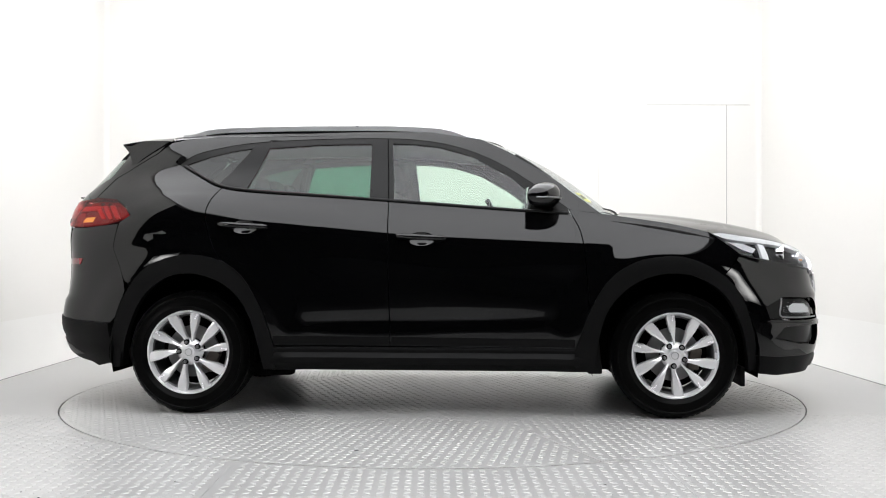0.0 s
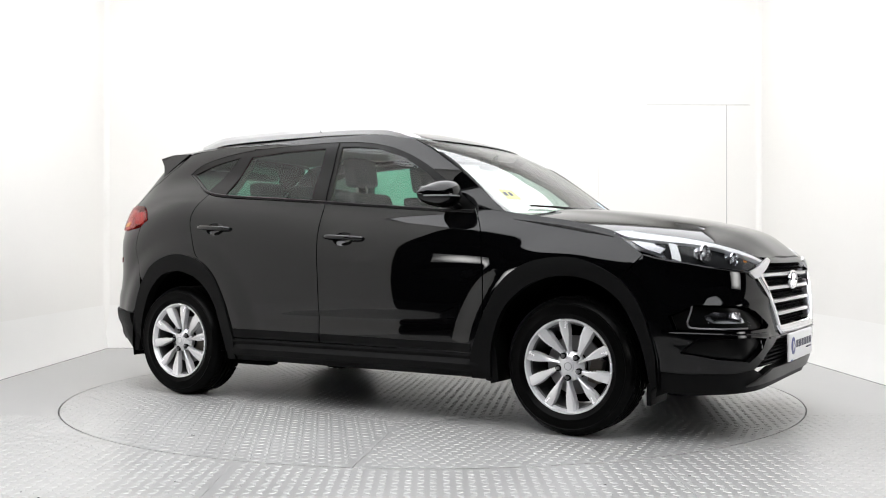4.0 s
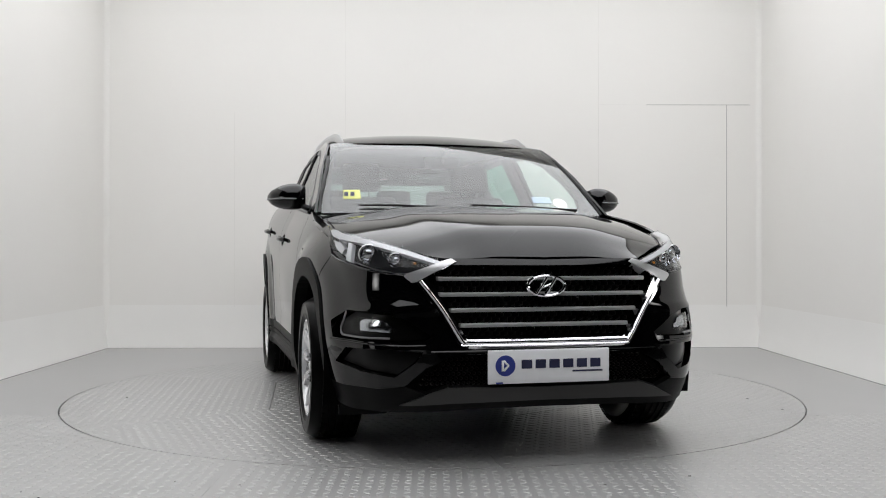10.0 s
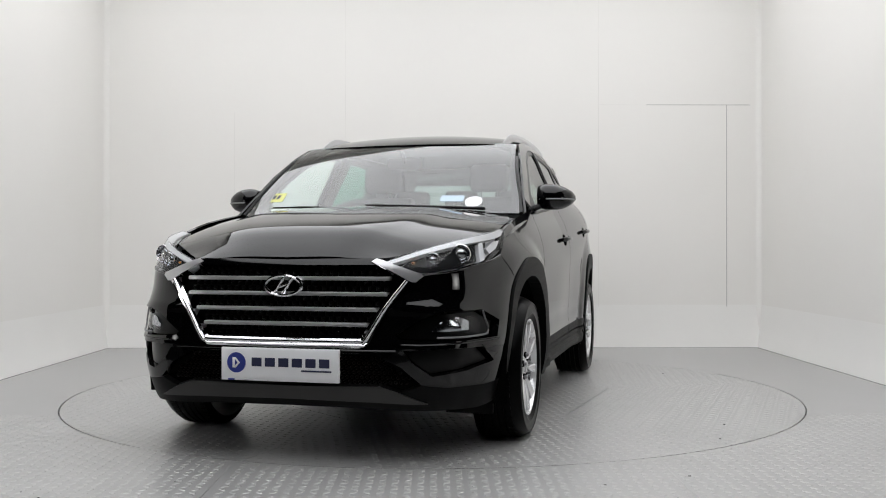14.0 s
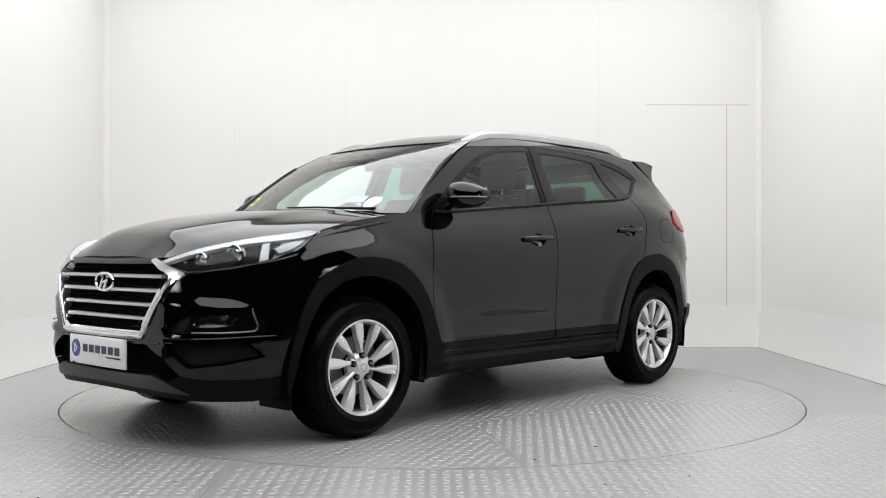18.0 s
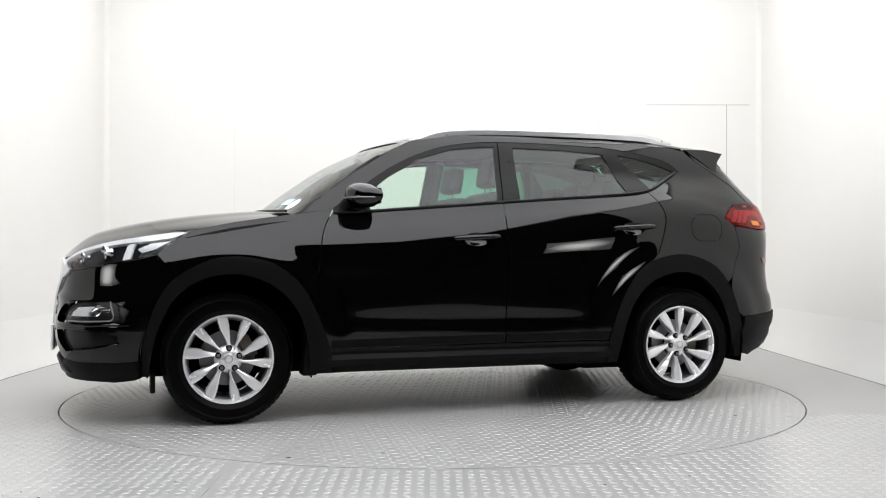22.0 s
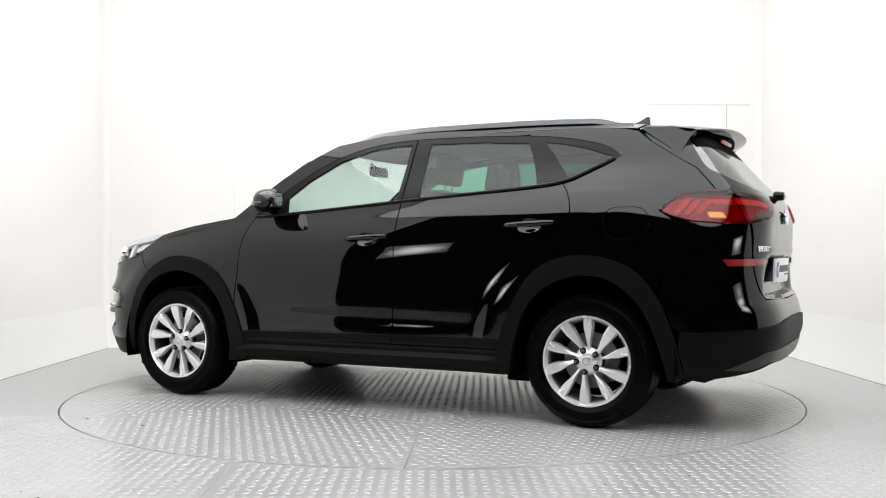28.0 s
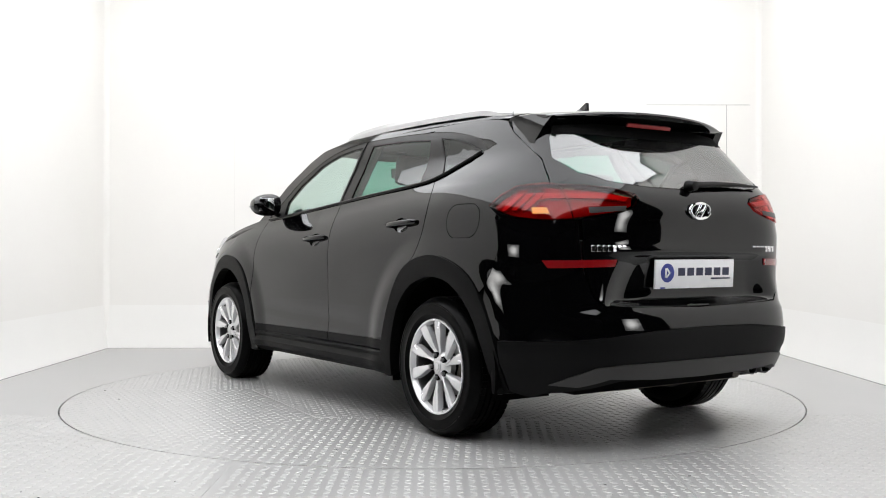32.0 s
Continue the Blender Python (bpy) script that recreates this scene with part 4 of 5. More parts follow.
def bumper_shape(q, z):
    """A blade that runs from the grille out over the fog lamp, with a hollow above it, and a proud lower lip."""
    a = abs(q)
    blade = math.exp(-((z - 0.668 + 0.06 * (a - 0.6)) / 0.022) ** 2) * step01(0.50, 0.60, a) * (1 - step01(0.92, 1.06, a))
    hollow = math.exp(-((z - 0.725) / 0.035) ** 2) * step01(0.58, 0.70, a) * (1 - step01(0.9, 1.05, a))
    lower = math.exp(-((z - 0.505) / 0.014) ** 2) * step01(0.58, 0.66, a) * (1 - step01(1.0, 1.1, a))
    return 0.009 * blade - 0.003 * hollow + 0.008 * lower


def front_end():
    w = wrap(True)
    for s in (-1, 1):
        headlamp(s)
        fog_lamp(s)
    # bumper: gloss upper shell round the grille
    half = [("x", 1.60, 0.772), ("x", 1.692, 0.882), ("x", 1.80, 0.857), ("y", 0.74, 0.823), ("y", 0.66, 0.807), ("y", 0.588, 0.799), ("y", 0.565, 0.782), ("y", 0.47, 0.66), ("y", 0.385, 0.515), ("y", 0.37, 0.500), ("y", 0.2, 0.492)]
    left = lamp_q(half, True, 1)
    low_half = [("y", 0.2, 0.475), ("y", 0.40, 0.478), ("y", 0.52, 0.42), ("y", 0.60, 0.345), ("y", 0.70, 0.33), ("x", 1.90, 0.33), ("x", 1.775, 0.34), ("x", 1.768, 0.42), ("x", 1.745, 0.52), ("x", 1.70, 0.65), ("x", 1.65, 0.72)]
    lowl = lamp_q(low_half, True, 1)
    pocket = [(q_y(y, z), z) for y, z in ((0.80, 0.65), (0.84, 0.6), (0.835, 0.53), (0.75, 0.523), (0.515, 0.534), (0.495, 0.55), (0.60, 0.62), (0.67, 0.645))]
    duct = [(q_y(y, z), z) for y, z in ((0.805, 0.492), (0.825, 0.428), (0.76, 0.396), (0.64, 0.38), (0.565, 0.438), (0.53, 0.488), (0.66, 0.497))]
    holes = [pocket, duct, [(-q, z) for q, z in pocket], [(-q, z) for q, z in duct]]
    outline = left + [(-q, z) for q, z in left[::-1]] + [(-q, z) for q, z in lowl[::-1]] + lowl
    panel("front_bumper", outline, w, M_PAINT, car, step=0.02, thick=0.03, label="glossy black front bumper", holes=holes, shape=bumper_shape)
    lip = [(0.0, 0.872), (0.40, 0.868), (0.43, 0.860), (0.40, 0.842), (0.0, 0.840)]
    panel("bonnet_lip", mirrored(lip), nose, M_PAINT, car, step=0.03, thick=0.03, proud=0.004, label="glossy black lip over the grille")
    for s in (-1, 1):
        edge = [(lambda P: (P[0] + 0.002, s * abs(P[1]), P[2]))(w(q, z)) for q, z in lamp_q([("x", 1.692, 0.884), ("x", 1.75, 0.868), ("x", 1.80, 0.857), ("y", 0.74, 0.824), ("y", 0.70, 0.816), ("y", 0.66, 0.808), ("y", 0.62, 0.803), ("y", 0.588, 0.798)], True, 1)]
        part("lamp_ledge", tube_bm(edge, 0.005, 8), M_PAINT, car, "glossy black ledge under the headlamp")
        part("air_deflector", box_bm(1.70, 1.725, s * 0.70 - 0.11, s * 0.70 + 0.11, 0.165, 0.27, 0.006), M_CLAD, car, "black rubber air deflector")
        part("trailing_arm", box_bm(-1.10, -0.80, s * 0.62 - 0.05, s * 0.62 + 0.05, 0.185, 0.27, 0.02), M_VOID, car, "dark suspension arm")
    # lower black apron and silver skid plate
    ap = [("y", 0.0, 0.335), ("y", 0.435, 0.338), ("y", 0.52, 0.31), ("y", 0.60, 0.342), ("y", 0.70, 0.327), ("x", 1.90, 0.327), ("x", 1.775, 0.337), ("x", 1.765, 0.25), ("x", 1.80, 0.235), ("x", 1.9, 0.222), ("y", 0.6, 0.228), ("y", 0.3, 0.24), ("y", 0.0, 0.242)]
    a = lamp_q(ap, True, 1)
    panel("front_apron", a + [(-q, z) for q, z in a[::-1] if q > 1e-6], w, M_CLAD, car, step=0.04, thick=0.03, proud=-0.004, label="matt black lower bumper apron")
    sk = [(0.0, 0.333), (0.43, 0.338), (0.50, 0.315), (0.615, 0.262), (0.40, 0.272), (0.0, 0.276)]
    panel("skid_plate", mirrored(sk), nose, M_SKID, car, step=0.04, thick=0.02, proud=0.006, label="dull silver skid plate")
    ik = [(0.0, 0.474), (0.40, 0.477), (0.52, 0.42), (0.60, 0.345), (0.50, 0.335), (0.0, 0.337)]
    intake = panel("lower_intake", mirrored(ik), nose, M_VOID, car, step=0.05, thick=0.01, proud=-0.05, label="dark honeycomb lower intake")
    cells = bmesh.new()
    for i in range(-24, 25):
        for j in range(6):
            y, z = i * 0.022 + (j % 2) * 0.011, 0.352 + j * 0.02
            if abs(y) < 0.56 - max(0, (z - 0.36)) * 1.4:
                m = Matrix.Translation((end_x(y, z, True) - 0.04, y, z)) @ pose(0, 0, 0, 0, 90, 0)
                bmesh.ops.create_cone(cells, segments=6, radius1=0.0095, radius2=0.004, depth=0.012, matrix=m)
    tagged(part("intake_mesh", cells, M_TRIM, intake, smooth=False), kind="stuff")
    # grille
    gi = [(0.0, 0.862), (0.405, 0.858), (0.52, 0.80), (0.345, 0.535), (0.0, 0.533)]
    grille = panel("grille", mirrored(gi), nose, M_VOID, car, step=0.05, thick=0.01, proud=-0.045, label="black grille with bright bars and an oval badge")
    studs = bmesh.new()
    for j, (z0, z1) in enumerate(((0.80, 0.838), (0.733, 0.772), (0.668, 0.707), (0.605, 0.642), (0.548, 0.582))):
        half_y = 0.345 + (z0 - 0.535) / (0.80 - 0.535) * 0.165 if z0 < 0.8 else 0.45
        n = int(half_y / 0.034)
        for i in range(-n, n + 1):
            for r, sh in ((0.3, 0.0), (0.75, 0.5)):
                y, z = (i + sh) * 0.034, z0 + (z1 - z0) * r
                if abs(y) < half_y - 0.01:
                    m = Matrix.Translation((end_x(y, z, True) - 0.03, y, z)) @ pose(0, 0, 0, 0, 90, 0) @ pose(0, 0, 0, 0, 0, 45)
                    bmesh.ops.create_cone(studs, segments=4, radius1=0.015, radius2=0.002, depth=0.018, matrix=m)
    tagged(part("stud_field", studs, M_TRIM, grille, "small black studs", smooth=False), kind="stuff")
    for z, hw in ((0.785, 0.462), (0.720, 0.455), (0.655, 0.412), (0.592, 0.372)):
        bm = bmesh.new()
        rows = []
        n = 24
        for k in range(n + 1):
            y = -hw + 2 * hw * k / n
            x = end_x(y, z, True)
            sec = ((-0.045, 0.009), (-0.009, 0.009), (-0.0034, 0.0052), (-0.003, -0.006), (-0.008, -0.008), (-0.045, -0.008))
            rows.append([bm.verts.new((x + dx, y, z + dz)) for dx, dz in sec])
        for r0, r1 in zip(rows[:-1], rows[1:]):
            for i in range(6):
                bm.faces.new((r0[i], r0[(i + 1) % 6], r1[(i + 1) % 6], r1[i]))
        bm.faces.new(rows[0])
        bm.faces.new(rows[-1])
        bmesh.ops.recalc_face_normals(bm, faces=bm.faces[:])
        part("grille_bar", bm, M_SATIN, grille, "bright silver grille bar", smooth=False)
    frame_out = [(0.0, 0.508), (0.372, 0.510), (0.385, 0.52), (0.47, 0.665), (0.563, 0.784), (0.586, 0.802), (0.43, 0.856), (0.405, 0.861)]
    frame_in = [(0.385, 0.852), (0.50, 0.795), (0.505, 0.785), (0.43, 0.665), (0.355, 0.545), (0.345, 0.536), (0.0, 0.534)]
    panel("grille_surround", mirrored(frame_out + frame_in), nose, M_CHROME, grille, step=0.025, thick=0.05, proud=0.010, label="chrome grille surround", shape=lambda y, z: -0.95 * (z - 0.521) * (1 - step01(0.536, 0.56, z)) * (1 - step01(0.34, 0.4, abs(y))))
    for s in (-1, 1):
        wing = [(0.405, 0.864), (0.43, 0.858), (0.588, 0.804), (0.594, 0.794), (0.568, 0.770), (0.548, 0.772), (0.49, 0.806), (0.385, 0.852)]
        panel("chrome_wing", [(s * y, z) for y, z in wing], nose, M_SATIN, grille, step=0.02, thick=0.02, proud=0.013, label="bright silver wing between lamp and grille")
    for s in (-1, 1):
        pts = [(end_x(y, z, True) + 0.010, s * y, z) for y, z in curve([(0.0, 0.522), (0.2, 0.522), (0.345, 0.524), (0.372, 0.532), (0.45, 0.66), (0.535, 0.778)], 4)]
        part("chrome_bead", tube_bm(pts, 0.008, 10), M_CHROME, grille, "rounded chrome bead")
    part("bumper_edge", tube_bm([(end_x(y, 0.488, True) + 0.003, y, 0.488) for y in (-0.5 + k * 0.05 for k in range(21))], 0.0045, 6), M_PAINT, car, "thin glossy edge under the grille")
    emblem("front_badge", end_x(0, 0.755, True) + 0.006, 0.755, 0.082, 0.042, 1, grille)
    number_plate(2.240, 0.352, 0.492, 1, 0, "white dealer plate with blue disc on the front bumper")
    # bonnet, scuttle, wipers
    hood = curve([(2.175, 0.0), (2.168, 0.25), (2.15, 0.415), (2.08, 0.5), (1.95, 0.62), (1.8, 0.72), (1.6, 0.782), (1.45, 0.792), (1.1, 0.788), (1.02, 0.75)], 4) + [(1.10, 0.4), (1.13, 0.0)]
    panel("bonnet", mirrored_xy(hood), bonnet, M_PAINT, car, step=0.025, thick=0.02, label="glossy black bonnet")
    sc = [(1.13, 0.0), (1.10, 0.4), (1.02, 0.75), (0.93, 0.80), (0.90, 0.76), (1.0, 0.4), (1.04, 0.0)]
    panel("scuttle", mirrored_xy(sc), lambda x, y: (x, y, bonnet(x, y)[2] - 0.03), M_TRIM, car, step=0.06, thick=0.02, label="black plastic scuttle under the windscreen")
    for y0, y1, z1 in ((0.62, -0.02, 1.142), (-0.03, -0.60, 1.138)):
        p = [(screen(y, z)[0] + 0.025, y, z) for y, z in ((y0, 1.126), ((y0 * 2 + y1) / 3, 1.134), ((y0 + y1 * 2) / 3, 1.142), (y1, z1 + 0.006))]
        part("wiper", tube_bm(p, [0.009, 0.007, 0.006, 0.004], 8), M_TRIM, car, "black windscreen wiper")


def gate_shape(y, z):
    """A ledge over the sunk field that holds the plate."""
    a = abs(y)
    sunk = (1 - step01(0.868, 0.888, z)) * step01(0.655, 0.69, z) * (1 - step01(0.38, 0.58, a + (z - 0.80) * 0.4))
    ledge = math.exp(-((z - 0.905) / 0.022) ** 2) * (1 - step01(0.45, 0.63, a))
    return 0.010 * ledge - (0.012 + 0.045 * min(1, max(0, (0.888 - z) / 0.17))) * sunk - 0.012 * math.exp(-((z - 1.01) / 0.07) ** 2) * (1 - step01(0.3, 0.6, a))


def rear_end():
    w = wrap(False)
    for s in (-1, 1):
        edge = [("x", -1.693, 1.108), ("x", -1.735, 1.155), ("x", -1.80, 1.195), ("x", -1.93, 1.205), ("y", 0.69, 1.195), ("y", 0.50, 1.175), ("y", 0.395, 1.155), ("y", 0.375, 1.135), ("y", 0.41, 1.10), ("y", 0.50, 1.07), ("y", 0.69, 1.043), ("x", -1.98, 1.040), ("x", -1.85, 1.052), ("x", -1.76, 1.075)]
        lens = panel("tail_lamp", lamp_q(edge, False, s), w, M_REDGLASS, car, step=0.03, thick=0.03, proud=0.009, label="wraparound red tail lamp with slanted light bars")
        base = [("x", -1.705, 1.108), ("x", -1.74, 1.15), ("x", -1.80, 1.188), ("x", -1.93, 1.198), ("y", 0.69, 1.188), ("y", 0.50, 1.168), ("y", 0.395, 1.147), ("y", 0.41, 1.107), ("y", 0.50, 1.077), ("y", 0.69, 1.05), ("x", -1.98, 1.047), ("x", -1.85, 1.06), ("x", -1.77, 1.08)]
        panel("reflector", lamp_q(base, False, s), w, M_RED, lens, step=0.03, thick=0.004, proud=-0.022, label="dark red reflector")
        for x in (-1.76, -1.81, -1.86):
            bar = [("x", x, 1.09), ("x", x - 0.025, 1.087), ("x", x - 0.085, 1.165), ("x", x - 0.05, 1.165)]
            panel("light_bar", lamp_q(bar, False, s), w, M_REDBAR, lens, step=0.02, thick=0.012, proud=-0.006, label="bright red slanted light bar")
        bar = [("x", -1.93, 1.15), ("y", 0.75, 1.165), ("y", 0.55, 1.16), ("y", 0.42, 1.143), ("y", 0.45, 1.125), ("y", 0.55, 1.135), ("y", 0.75, 1.14), ("x", -1.95, 1.135)]
        panel("light_bar", lamp_q(bar, False, s), w, M_REDBAR, lens, step=0.03, thick=0.012, proud=-0.008, label="bright red long light bar")
        am = [("y", 0.778, 1.064), ("y", 0.745, 1.063), ("y", 0.745, 1.090), ("y", 0.772, 1.092)]
        panel("indicator", lamp_q(am, False, s), w, M_AMBER, lens, step=0.02, thick=0.003, proud=0.0105, label="amber indicator lens")
        rv = [("y", 0.63, 1.09), ("y", 0.46, 1.098), ("y", 0.47, 1.078), ("y", 0.63, 1.065)]
        panel("reverse_lamp", lamp_q(rv, False, s), w, M_SKID, lens, step=0.02, thick=0.003, proud=0.0105, label="clear white reversing lamp")
        part("lamp_split", tube_bm([(end_x(0.69, z, False) - 0.006, s * 0.69, z) for z in (1.045, 1.09, 1.14, 1.193)], 0.003, 6), M_VOID, lens)
        rf = [("y", 0.785, 0.860), ("y", 0.50, 0.864), ("y", 0.51, 0.832), ("y", 0.77, 0.826)]
        panel("rear_reflector", lamp_q(rf, False, s), w, M_RED, car, step=0.03, thick=0.02, proud=0.004, label="red bumper reflector strip")
    # tailgate
    tg = [(0.0, 1.185), (0.30, 1.19), (0.50, 1.21), (0.60, 1.25), (0.685, 1.198), (0.50, 1.18), (0.39, 1.158), (0.368, 1.135), (0.405, 1.095), (0.50, 1.065), (0.66, 1.04), (0.66, 0.90), (0.645, 0.80), (0.615, 0.70), (0.57, 0.662), (0.0, 0.648)]
    gate = panel("tailgate", mirrored(tg), tail, M_PAINT, car, step=0.016, thick=0.02, proud=0.002, label="glossy black tailgate", shape=gate_shape)
    rw = [(0.0, 1.19), (0.30, 1.195), (0.50, 1.215), (0.595, 1.255), (0.637, 1.325), (0.625, 1.36), (0.60, 1.42), (0.56, 1.49), (0.3, 1.51), (0.0, 1.515)]
    panel("rear_screen", mirrored(rw), tail, M_REARGLASS, gate, step=0.05, thick=0.001, label="tinted rear window")
    for s in (-1, 1):
        frame_edge = [("x", -1.95, 1.203), ("y", 0.69, 1.198), ("y", 0.60, 1.25), ("y", 0.637, 1.325), ("y", 0.625, 1.36), ("y", 0.60, 1.42), ("y", 0.56, 1.49), ("y", 0.52, 1.53), ("x", -1.56, 1.53), ("x", -1.605, 1.475), ("x", -1.685, 1.425), ("x", -1.776, 1.366), ("x", -1.845, 1.327), ("x", -1.935, 1.228)]
        panel("gate_frame", lamp_q(frame_edge, False, s), w, M_PAINT, gate, step=0.03, thick=0.02, proud=0.001, label="glossy black tailgate frame beside the window")
        bm = bmesh.new()
        outer = [(-1.545, 0.612, 1.548), (-1.62, 0.628, 1.495), (-1.70, 0.640, 1.44), (-1.775, 0.648, 1.372), (-1.762, 0.632, 1.42), (-1.79, 0.61, 1.48), (-1.835, 0.592, 1.532), (-1.70, 0.60, 1.552)]
        va = [bm.verts.new((x, s * y, z)) for x, y, z in outer]
        vb = [bm.verts.new((x, s * (y - 0.05), z)) for x, y, z in outer]
        bm.faces.new(va)
        bm.faces.new(vb)
        for i in range(len(va)):
            bm.faces.new((va[i], va[(i + 1) % len(va)], vb[(i + 1) % len(va)], vb[i]))
        bmesh.ops.recalc_face_normals(bm, faces=bm.faces[:])
        part("spoiler_fin", bm, M_PAINT, gate, "glossy black fin beside the rear window")
    panel("screen_print", mirrored([(0.0, 1.445), (0.58, 1.445), (0.56, 1.488), (0.3, 1.508), (0.0, 1.513)]), tail, M_VOID, gate, step=0.05, thick=0.002, proud=0.003, label="black printed band across the top of the rear window")
    for s in (-1, 1):
        back = [(-1.53, 1.53), (-1.54, 1.43), (-1.55, 1.36), (-1.62, 1.22), (-1.74, 1.17), (-1.93, 1.16), (-1.93, 1.21), (-1.84, 1.31), (-1.68, 1.42), (-1.56, 1.515)]
        panel("pillar_backing", back, side(s), M_VOID, gate, step=0.05, thick=0.004, proud=-0.022, label="black inner pillar")
    # spoiler
    bm = bmesh.new()
    rows, n = [], 28
    for k in range(n + 1):
        u = -1 + 2 * k / n
        y = 0.60 * u
        xr, xt = -1.62 + 0.09 * u * u, -1.955 + 0.14 * abs(u) ** 2.5
        zr = roof(xr, y)[2]
        zt = 1.566 - 0.035 * u * u
        th = 1 - 0.7 * u ** 8
        sec = [(xr, zr - 0.002), (xr * 0.6 + xt * 0.4, zr * 0.6 + zt * 0.4 + 0.006), (xr * 0.2 + xt * 0.8, zr * 0.2 + zt * 0.8 + 0.006), (xt, zt), (xt - 0.006, zt - 0.01 * th), (xt + 0.01, zt - 0.024 * th), (xt + 0.07, zt - 0.045 * th), (-1.78 + 0.12 * u * u, zt - 0.07 * th), (xr + 0.02, zr - 0.06 * th)]
        rows.append([bm.verts.new((x, y, z)) for x, z in sec])
    m = len(rows[0])
    for r0, r1 in zip(rows[:-1], rows[1:]):
        for i in range(m):
            bm.faces.new((r0[i], r0[(i + 1) % m], r1[(i + 1) % m], r1[i]))
    bm.faces.new(rows[0])
    bm.faces.new(rows[-1])
    bmesh.ops.recalc_face_normals(bm, faces=bm.faces[:])
    sp = part("roof_spoiler", bm, M_PAINT, gate, "glossy black roof spoiler with a brake light")
    bl = part("brake_light", box_bm(-0.006, 0.006, -0.15, 0.15, -0.012, 0.012, 0.004), M_REDBAR, gate, "red high level brake light strip")
    bl.matrix_basis = pose(-1.872, 0, 1.516, 0, -25, 0)
    part("small_sticker", box_bm(-0.001, 0.001, -0.12, 0.1, -0.007, 0.007), M_WHITE, gate, "thin pale lettering bar").matrix_basis = pose(-1.842, 0, 1.492, 0, -32, 0)
    # wiper, badge, lettering bars, plate
    part("rear_wiper", tube_bm([(end_x(y, z, False) - 0.03, y, z) for y, z in ((0.03, 1.212), (-0.15, 1.222), (-0.33, 1.226), (-0.50, 1.222))], [0.024, 0.022, 0.016, 0.006], 10, 0.8), M_TRIM, gate, "black rear wiper")
    part("wiper_boss", spin_bm([(0.001, -0.05), (0.022, -0.048), (0.028, 0.0)], "x", 20), M_TRIM, gate, "black wiper boss").matrix_basis = pose(-2.14, 0.02, 1.205)
    emblem("rear_badge", -2.197, 1.088, 0.066, 0.036, -1, gate)
    for y0, y1, k in ((0.632, 0.452, 7), (-0.40, -0.60, 6)):
        for i in range(k):
            d = (y1 - y0) / k
            y = y0 + d * (i + 0.45)
            bar = part("lettering_bar", box_bm(-0.004, 0.002, -abs(d) * 0.36, abs(d) * 0.36, -0.014, 0.014, 0.0015, 1), M_CHROME, gate)
            bar.matrix_basis = pose(end_x(y, 0.91, False) - 0.006, y, 0.912, 0, 0, math.degrees(math.atan2(end_x(y + 0.01, 0.91, False) - end_x(y - 0.01, 0.91, False), -0.02)) * 1)
    number_plate(-2.172, 0.728, 0.862, -1, 3, "white dealer plate with blue disc on the tailgate")
    # bumper
    half = [("x", -1.712, 0.735), ("x", -1.748, 0.83), ("x", -1.785, 0.92), ("x", -1.773, 1.0), ("x", -1.765, 1.055), ("x", -1.85, 1.047), ("x", -1.98, 1.035), ("y", 0.672, 1.037), ("y", 0.668, 0.90), ("y", 0.653, 0.80), ("y", 0.622, 0.695), ("y", 0.575, 0.655), ("y", 0.0, 0.641)]
    lowh = [("y", 0.0, 0.553), ("y", 0.34, 0.548), ("y", 0.62, 0.525), ("x", -1.96, 0.505), ("x", -1.80, 0.50), ("x", -1.765, 0.53), ("x", -1.73, 0.62), ("x", -1.705, 0.68)]
    a, b = lamp_q(half, False, 1), lamp_q(lowh, False, 1)
    ol = a + [(-q, z) for q, z in a[::-1] if q > 1e-6]
    ol += [(-q, z) for q, z in b[::-1] if q > 1e-6] + b
    panel("rear_bumper", ol, w, M_PAINT, car, step=0.018, thick=0.03, label="glossy black rear bumper", shape=lambda q, z: 0.010 * (1 - step01(0.615, 0.655, z)) * (1 - step01(0.8, 1.0, abs(q))))
    lh = [("y", 0.0, 0.55), ("y", 0.34, 0.545), ("y", 0.62, 0.522), ("x", -1.96, 0.502), ("x", -1.80, 0.497), ("x", -1.793, 0.40), ("x", -1.81, 0.27), ("x", -1.90, 0.25), ("y", 0.74, 0.27), ("y", 0.5, 0.33), ("y", 0.0, 0.335)]
    c = lamp_q(lh, False, 1)
    panel("rear_apron", c + [(-q, z) for q, z in c[::-1] if q > 1e-6], w, M_CLAD, car, step=0.035, thick=0.05, proud=0.006, label="matt black lower rear bumper", shape=lambda q, z: 0.012 * step01(0.40, 0.46, z))
    sk = [(0.0, 0.405), (0.50, 0.405), (0.62, 0.395), (0.70, 0.355), (0.745, 0.315), (0.66, 0.31), (0.55, 0.345), (0.30, 0.33), (0.0, 0.325)]
    panel("skid_plate", mirrored(sk), tail, M_SKID, car, step=0.035, thick=0.03, proud=0.012, label="dull silver rear skid plate")
    for y in (-0.60, -0.50):
        part("tailpipe", spin_bm([(0.033, 0.0), (0.038, 0.003), (0.038, 0.16), (0.033, 0.16)], "x", 24, close=True), M_STEEL, car, "steel tailpipe").matrix_basis = pose(-2.10, y, 0.318, 0, 0, 0)
        part("pipe_bore", spin_bm([(0.001, 0.02), (0.032, 0.02), (0.032, 0.03)], "x", 20), M_VOID, car).matrix_basis = pose(-2.10, y, 0.318)
    part("silencer", box_bm(-1.95, -1.75, -0.62, 0.3, 0.235, 0.35, 0.05, 3), M_RUST, car, "dull steel exhaust silencer")


